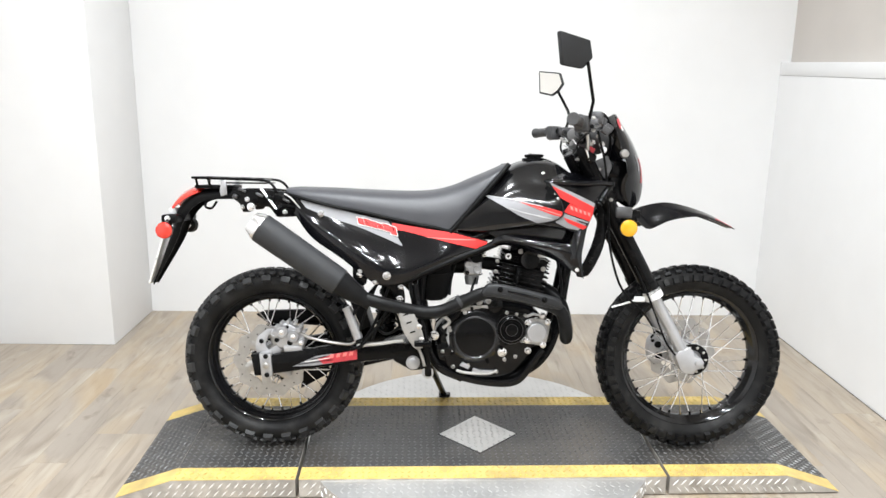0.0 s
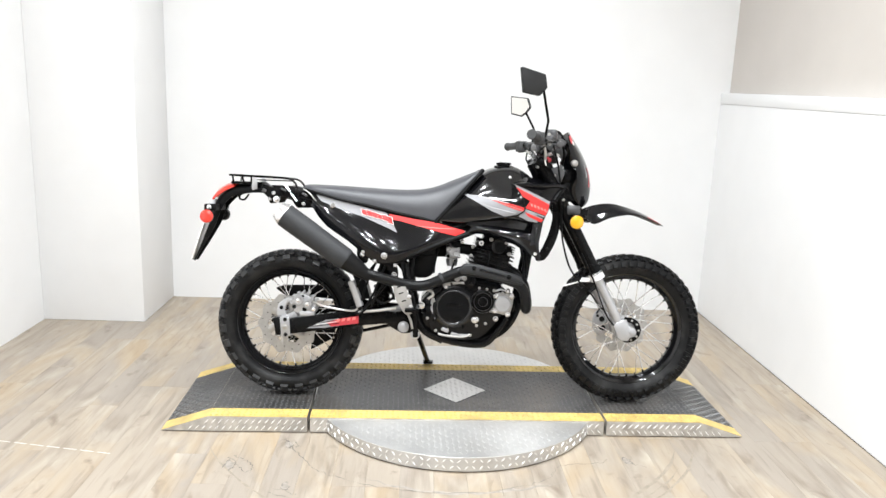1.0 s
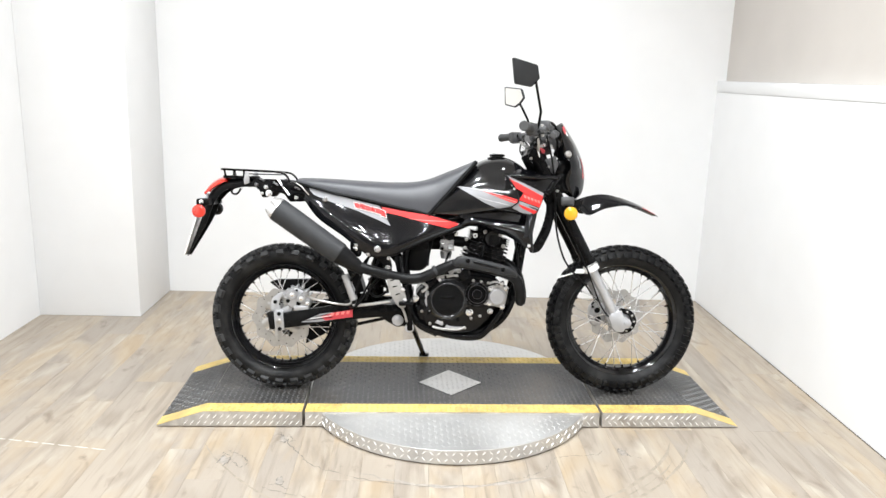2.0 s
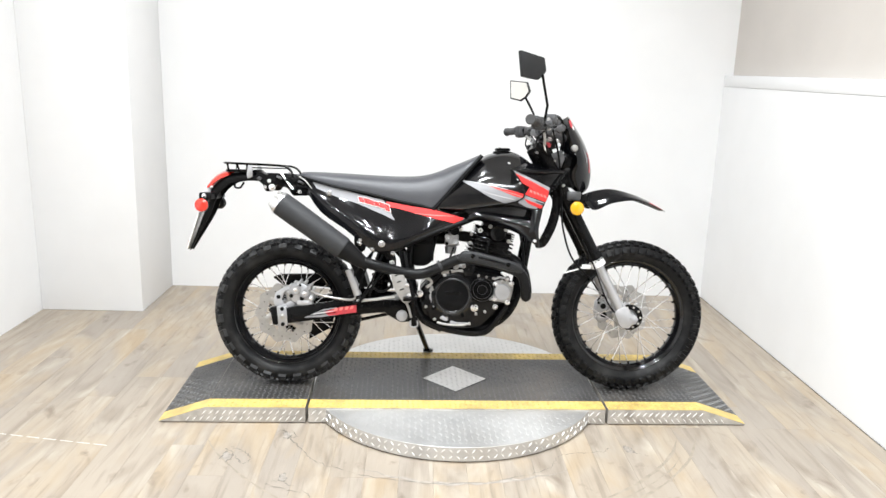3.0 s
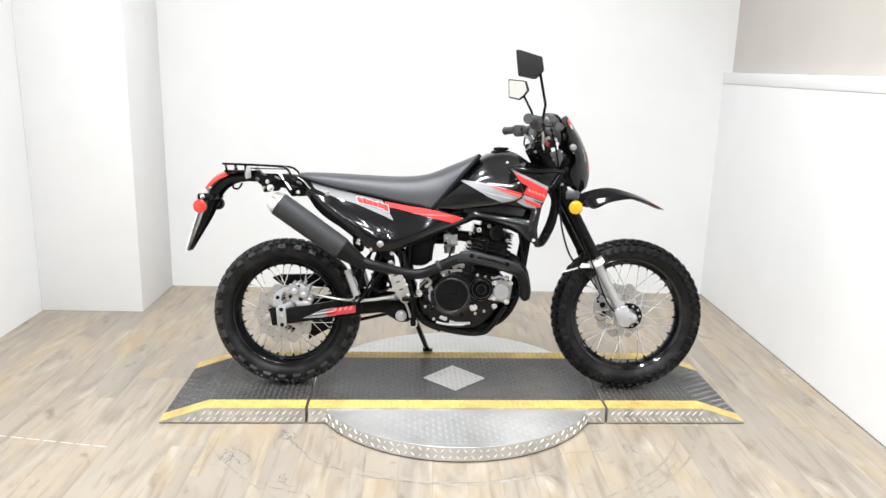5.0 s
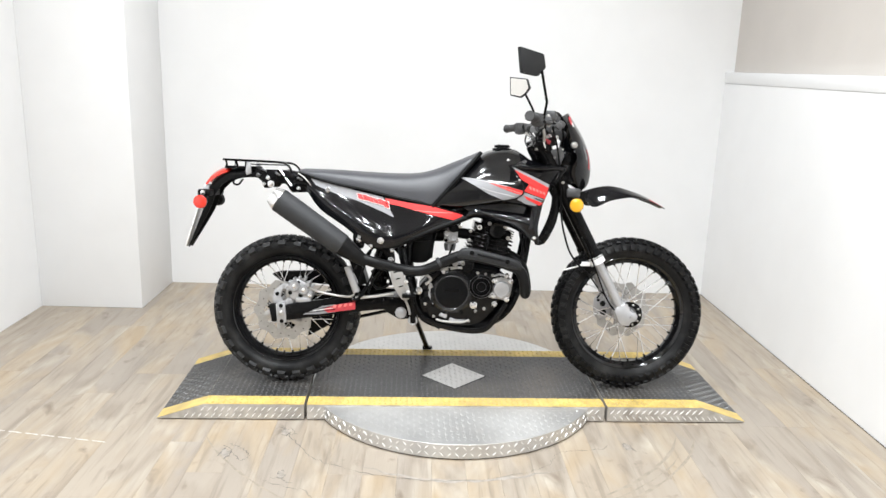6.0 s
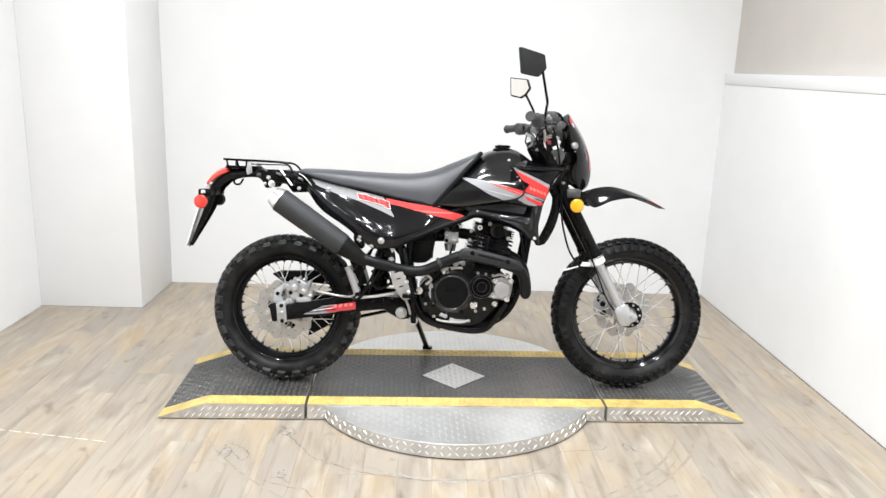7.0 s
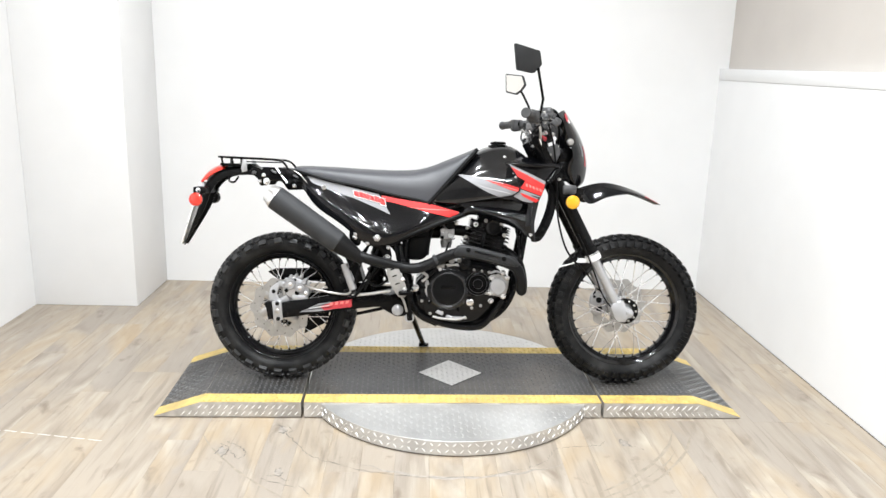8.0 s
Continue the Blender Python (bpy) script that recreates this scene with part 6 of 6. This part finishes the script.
part("rocker_cover", lathe([(0.034, -0.07), (0.034, -0.086), (0.03, -0.092), (0.022, -0.09), (0.006, -0.091)], (0.136, -0.004, 0.645), 28), CASE, bike, "round black rocker cover")
part("inlet", tube([(-0.03, -0.03, 0.63), (0.01, -0.03, 0.625), (0.04, -0.02, 0.62)], 0.022, 14, 3), MATTE, bike)
part("fuel_hose", tube([(-0.04, -0.09, 0.585), (-0.055, -0.1, 0.54), (-0.07, -0.1, 0.5)], 0.004, 8, 4), MATTE, bike)
part("airbox", prism([(-0.222, 0.68), (-0.221, 0.56), (-0.216, 0.524), (-0.195, 0.506), (-0.148, 0.508), (-0.124, 0.528), (-0.119, 0.57), (-0.122, 0.68)], -0.1, 0.1, 0.012), MATTE, bike, "black airbox")
part("airbox_rib", tube([(-0.214, -0.101, 0.6), (-0.2, -0.102, 0.596), (-0.14, -0.102, 0.6), (-0.126, -0.101, 0.606)], 0.003, 6, 3), MATTE, bike)
part("airbox_boot", tube([(-0.12, -0.02, 0.62), (-0.07, -0.02, 0.62)], 0.03, 14, 1), MATTE, bike)
skid_line = [(-0.15, 0.282), (-0.08, 0.252), (0.0, 0.236), (0.07, 0.234), (0.115, 0.252), (0.155, 0.305), (0.185, 0.352)]
skid_low = [(p.x, p.z) for p in smooth_line([(x, 0, z) for x, z in skid_line], 5)]
skid_top = [(p.x, p.z) for p in smooth_line([(x - 0.012, 0, z + 0.028 - 0.012 * k / 6) for k, (x, z) in enumerate(skid_line)], 5)]
part("skid_plate", prism(skid_low + skid_top[::-1], -0.134, 0.134, 0.003), CASE, bike, "black skid plate", 40)
for side in (-1, 1):
    part("frame_rail", tube([(0.3, side * 0.03, 0.9), (0.15, side * 0.1, 0.80), (-0.05, side * 0.115, 0.715), (-0.18, side * 0.115, 0.66), (-0.215, side * 0.115, 0.55), (-0.2, side * 0.115, 0.4), (-0.16, side * 0.112, 0.3), (-0.08, side * 0.1, 0.255)], 0.0155, 12, 6), SATIN, bike, "black steel frame tube", 60)
    part("down_tube", tube([(0.315, side * 0.02, 0.88), (0.265, side * 0.045, 0.62), (0.225, side * 0.07, 0.4), (0.165, side * 0.08, 0.3), (0.06, side * 0.09, 0.25)], 0.0165, 12, 6), SATIN, bike, "black steel frame tube", 60)
    part("seat_rail", tube([(-0.15, side * 0.11, 0.72), (-0.4, side * 0.105, 0.775), (-0.65, side * 0.09, 0.81), (-0.8, side * 0.075, 0.84)], 0.0125, 10, 5), SATIN, bike)
    part("seat_stay", tube([(-0.22, side * 0.11, 0.52), (-0.3, side * 0.108, 0.6), (-0.45, side * 0.105, 0.7), (-0.62, side * 0.095, 0.79)], 0.0125, 10, 5), SATIN, bike)
    peg = part("footpeg", prism([(-0.235, 0.40), (-0.18, 0.40), (-0.18, 0.385), (-0.235, 0.385)], min(side * 0.14, side * 0.23), max(side * 0.14, side * 0.23), 0.003), SATIN, bike, "steel footpeg")
heel = prism([(-0.284, 0.49), (-0.262, 0.502), (-0.24, 0.495), (-0.228, 0.465), (-0.211, 0.43), (-0.203, 0.39), (-0.214, 0.375), (-0.234, 0.376), (-0.262, 0.415), (-0.277, 0.447)], -0.206, -0.2, 0.002, rounded=3)
heel_ob = part("heel_guard", heel, PLATE, bike, "dull silver heel guard plate", 30)
for x, z in ((-0.262, 0.48), (-0.252, 0.455), (-0.24, 0.425), (-0.226, 0.395)):
    part("slot", prism([(x - 0.008, z - 0.002), (x + 0.008, z + 0.003), (x + 0.008, z + 0.007), (x - 0.008, z + 0.002)], -0.2075, -0.2062), CASE, heel_ob)
for x, z in ((-0.22, 0.445), (-0.212, 0.405)):
    part("guard_bolt", bolt((x, -0.206, z), 0.006, 0.006), CHROME, heel_ob)
part("peg_bracket", tube([(-0.235, -0.15, 0.57), (-0.218, -0.17, 0.48), (-0.2, -0.185, 0.4), (-0.19, -0.17, 0.28)], 0.011, 10, 4), SATIN, bike)
part("brake_pedal", tube([(-0.222, -0.19, 0.372), (-0.21, -0.192, 0.345), (-0.203, -0.185, 0.315)], 0.0048, 8, 3), PLATE, bike, "silver brake pedal arm")
part("brake_rod", tube([(-0.42, -0.14, 0.367), (-0.34, -0.15, 0.378), (-0.27, -0.16, 0.392)], 0.0065, 8, 1), STEEL, bike)
for pts, r in (([(-0.3, -0.15, 0.6), (-0.33, -0.155, 0.53), (-0.36, -0.15, 0.45), (-0.4, -0.14, 0.38)], 0.0045),
               ([(-0.24, -0.14, 0.62), (-0.25, -0.15, 0.56), (-0.24, -0.15, 0.5), (-0.25, -0.14, 0.42)], 0.006),
               ([(-0.29, -0.14, 0.61), (-0.32, -0.15, 0.585), (-0.34, -0.145, 0.54), (-0.3, -0.14, 0.48), (-0.28, -0.13, 0.42)], 0.0045),
               ([(-0.1, -0.09, 0.66), (-0.12, -0.1, 0.58), (-0.125, -0.11, 0.53)], 0.0045),
               ([(0.23, -0.06, 0.64), (0.245, -0.07, 0.55), (0.235, -0.09, 0.47)], 0.005),
               ([(-0.36, -0.13, 0.425), (-0.33, -0.13, 0.405), (-0.3, -0.13, 0.415), (-0.28, -0.13, 0.44), (-0.31, -0.13, 0.45)], 0.005)):
    part("hose", tube(pts, r, 8, 5), MATTE, bike, "thin black hose")
part("wiring", tube([(-0.36, -0.15, 0.56), (-0.395, -0.15, 0.47), (-0.42, -0.15, 0.38)], 0.004, 8, 4), MATTE, bike)
part("wiring", tube([(-0.285, -0.16, 0.52), (-0.34, -0.16, 0.46), (-0.37, -0.155, 0.39)], 0.004, 8, 4), MATTE, bike)
part("pedal_hose", tube([(-0.19, -0.15, 0.47), (-0.15, -0.15, 0.47), (-0.125, -0.15, 0.45), (-0.145, -0.15, 0.43)], 0.006, 8, 5), STEEL, bike)
part("case_hose", tube([(-0.15, -0.14, 0.43), (-0.1, -0.14, 0.47), (-0.09, -0.14, 0.5), (-0.05, -0.13, 0.53)], 0.007, 8, 5), MATTE, bike)
for x, y, z, r in ((-0.323, -0.186, 0.601, 0.0095), (-0.36, -0.17, 0.58, 0.0075), (-0.407, -0.165, 0.612, 0.009), (-0.283, -0.165, 0.524, 0.0085), (-0.279, -0.16, 0.562, 0.006), (-0.535, cowl.y_at(-0.535, 0.79) - 0.002, 0.79, 0.0075)):
    part("frame_bolt", bolt((x, y, z), r, 0.012), CHROME, bike)
part("bolt_tab", prism([(-0.42, 0.62), (-0.395, 0.63), (-0.36, 0.592), (-0.37, 0.576), (-0.4, 0.598)], -0.165, -0.157, 0.002), SATIN, bike)
part("cowl_bracket", prism([(-0.37, 0.592), (-0.3, 0.6), (-0.272, 0.56), (-0.267, 0.51), (-0.293, 0.508), (-0.315, 0.555), (-0.355, 0.568)], -0.163, -0.15, 0.003, rounded=2), SATIN, bike, "black bracket under the cowl")
stand = tube([(-0.19, 0.06, 0.268), (-0.16, 0.21, 0.165), (-0.131, 0.37, 0.062)], 0.0115, 10, 3)
prism([(-0.15, 0.053), (-0.108, 0.053), (-0.104, 0.061), (-0.15, 0.064)], 0.352, 0.398, 0.002, stand)
part("side_stand", stand, SATIN, bike, "black side stand, folded down")


# ---- floor planks, running towards the back wall ----
PLANK_W, PLANK_L = 0.118, 1.22
plank_rng = random.Random(4)
plank_meshes = {}


def plank_mesh(w, l):
    key = (round(w, 3), round(l, 3))
    if key not in plank_meshes:
        g = 0.0
        bm = bmesh.new()
        b = 0.0003
        lower = [(g, g), (w - g, g), (w - g, l - g), (g, l - g)]
        upper = [(g + b, g + b), (w - g - b, g + b), (w - g - b, l - g - b), (g + b, l - g - b)]
        v0 = [bm.verts.new((x, y, -0.006)) for x, y in lower]
        v1 = [bm.verts.new((x, y, -0.0012)) for x, y in lower]
        v2 = [bm.verts.new((x, y, 0.0)) for x, y in upper]
        bm.faces.new(v2)
        for a, c in ((v0, v1), (v1, v2)):
            for k in range(4):
                bm.faces.new((a[k], a[(k + 1) % 4], c[(k + 1) % 4], c[k]))
        me = bpy.data.meshes.new("plank")
        bmesh.ops.recalc_face_normals(bm, faces=bm.faces)
        bm.to_mesh(me)
        bm.free()
        me.materials.append(PLANK)
        plank_meshes[key] = me
    return plank_meshes[key]


x = X_LEFT
column = 0
while x < X_RIGHT - 0.02:
    w = min(PLANK_W, X_RIGHT - 0.005 - x)
    y = Y_BACK - plank_rng.choice((0.2, 0.41, 0.61, 0.81, 1.02, 1.22))
    top = Y_BACK
    while top > Y_REAR + 0.01:
        y = max(y, Y_REAR)
        plank = new("plank", plank_mesh(w, top - y))
        plank.parent = floor
        plank.matrix_local = pose(x, y, 0)
        top, y = y, y - PLANK_L
    x += PLANK_W
    column += 1


# ---- scuffs and tears that the turning platform left in the vinyl ----
def floor_arc(r, a0, a1, width, mat, wobble=0.004, seed=0, name="scuff"):
    """A thin ragged arc round the turntable."""
    rng = random.Random(seed)
    n = max(int(abs(a1 - a0) / 2.5), 4)
    bm = bmesh.new()
    rows = []
    drift = 0.0
    for i in range(n + 1):
        a = radians(a0 + (a1 - a0) * i / n)
        drift = 0.8 * drift + rng.uniform(-wobble, wobble)
        w = width * rng.uniform(0.35, 1.0) * min(1, 4 * min(i + 0.3, n - i + 0.3) / n)
        rows.append([bm.verts.new(((r + drift + k * w / 2) * math.cos(a), -0.012 + (r + drift + k * w / 2) * math.sin(a), 0.0006)) for k in (-1, 1)])
    for p, q in zip(rows, rows[1:]):
        bm.faces.new((p[0], p[1], q[1], q[0]))
    ob = part(name, bm, mat, floor)
    ob.matrix_parent_inverse = ROOM.inverted()
    return ob


floor_arc(0.735, 240, 300, 0.022, TORN, 0.01, 9, "worn_arc")
for k, (r, a0, a1, w) in enumerate(((0.93, 298, 335, 0.02), (0.965, 294, 326, 0.01), (0.99, 292, 338, 0.014), (1.02, 202, 236, 0.012))):
    floor_arc(r, a0, a1, w, SMUDGE, 0.003, 20 + k)


def torn_patch(x, y, size, seed):
    """A ragged spot where the vinyl has lifted, with a dark broken edge."""
    rng = random.Random(seed)
    bm = bmesh.new()
    n = 14
    ring = []
    for k in range(n):
        a = 2 * math.pi * k / n
        r = size * rng.uniform(0.55, 1.0)
        ring.append((x + 0.7 * r * math.cos(a), y + 1.2 * r * math.sin(a)))
    for k in range(n):
        if rng.random() < 0.3:
            continue
        (xa, ya), (xb, yb) = ring[k], ring[(k + 1) % n]
        w = rng.uniform(0.0015, 0.0055)
        bm.faces.new([bm.verts.new(q) for q in ((xa, ya, 0.0007), (xb, yb, 0.0007), (xb + w, yb - w, 0.0007), (xa + w, ya - w, 0.0007))])
    face = bmesh.new()
    face.faces.new([face.verts.new((x + 0.9 * (px - x), y + 0.9 * (py - y), 0.0005)) for px, py in ring])
    patch = part("torn_spot", face, TORN, floor)
    patch.matrix_parent_inverse = ROOM.inverted()
    ob = part("tear", bm, SCUFF, floor)
    ob.matrix_parent_inverse = ROOM.inverted()


for k, (x, y, size) in enumerate(((-0.84, -0.56, 0.035), (-0.62, -0.7, 0.025), (-0.65, -0.40, 0.03), (0.62, -0.5, 0.03))):
    torn_patch(x, y, size, 40 + k)
def crack(guide, seed, width=0.0045, name="crack"):
    """A ragged split that follows a few guide points over the floor."""
    rng = random.Random(seed)
    line = smooth_line([(x, y, 0) for x, y in guide], 7)
    bm = bmesh.new()
    rows = []
    for i, p in enumerate(line):
        way = (line[min(i + 1, len(line) - 1)] - line[max(i - 1, 0)]).normalized()
        side = Vector((-way.y, way.x, 0))
        c = p + side * rng.uniform(-0.006, 0.006) + way * rng.uniform(-0.005, 0.005)
        w = width * rng.uniform(0.15, 1.0) ** 1.5
        rows.append([bm.verts.new((c.x + k * w * side.x / 2, c.y + k * w * side.y / 2, 0.0008)) for k in (-1, 1)])
    for p, q in zip(rows, rows[1:]):
        bm.faces.new((p[0], p[1], q[1], q[0]))
    ob = part(name, bm, SCUFF, floor)
    ob.matrix_parent_inverse = ROOM.inverted()


for k, guide in enumerate(([(-0.67, -0.35), (-0.62, -0.44), (-0.57, -0.53), (-0.51, -0.6), (-0.41, -0.66), (-0.27, -0.71), (-0.12, -0.74), (0.05, -0.73), (0.23, -0.68)],
                           [(0.23, -0.68), (0.31, -0.62), (0.34, -0.56), (0.4, -0.53), (0.51, -0.52), (0.55, -0.49)],
                           [(-0.85, -0.5), (-0.8, -0.57), (-0.77, -0.61), (-0.75, -0.58), (-0.78, -0.53), (-0.84, -0.49)],
                           [(-0.67, -0.74), (-0.62, -0.77), (-0.53, -0.8), (-0.5, -0.85)], [(0.61, -0.47), (0.64, -0.52), (0.68, -0.55)],
                           [(-0.68, -0.36), (-0.63, -0.38), (-0.61, -0.41), (-0.66, -0.42)], [(-0.66, -0.72), (-0.61, -0.73), (-0.58, -0.76)])):
    crack(guide, 70 + k, 0.006 if k in (2, 5) else 0.0045)
CHALK_WHITE = material("faded_chalk", (0.6, 0.58, 0.54), 0.7, vary=0.2, scale=60)
for k in range(7):
    bm = bmesh.new()
    x = -1.72 + 0.065 * k
    bm.faces.new([bm.verts.new(q) for q in ((x, -0.395 - 0.0135 * k, 0.0005), (x + 0.05, -0.4055 - 0.0135 * k, 0.0005), (x + 0.05, -0.4005 - 0.0135 * k, 0.0005), (x, -0.39 - 0.0135 * k, 0.0005))])
    dash = part("chalk_dash", bm, CHALK_WHITE, floor)
    dash.matrix_parent_inverse = ROOM.inverted()
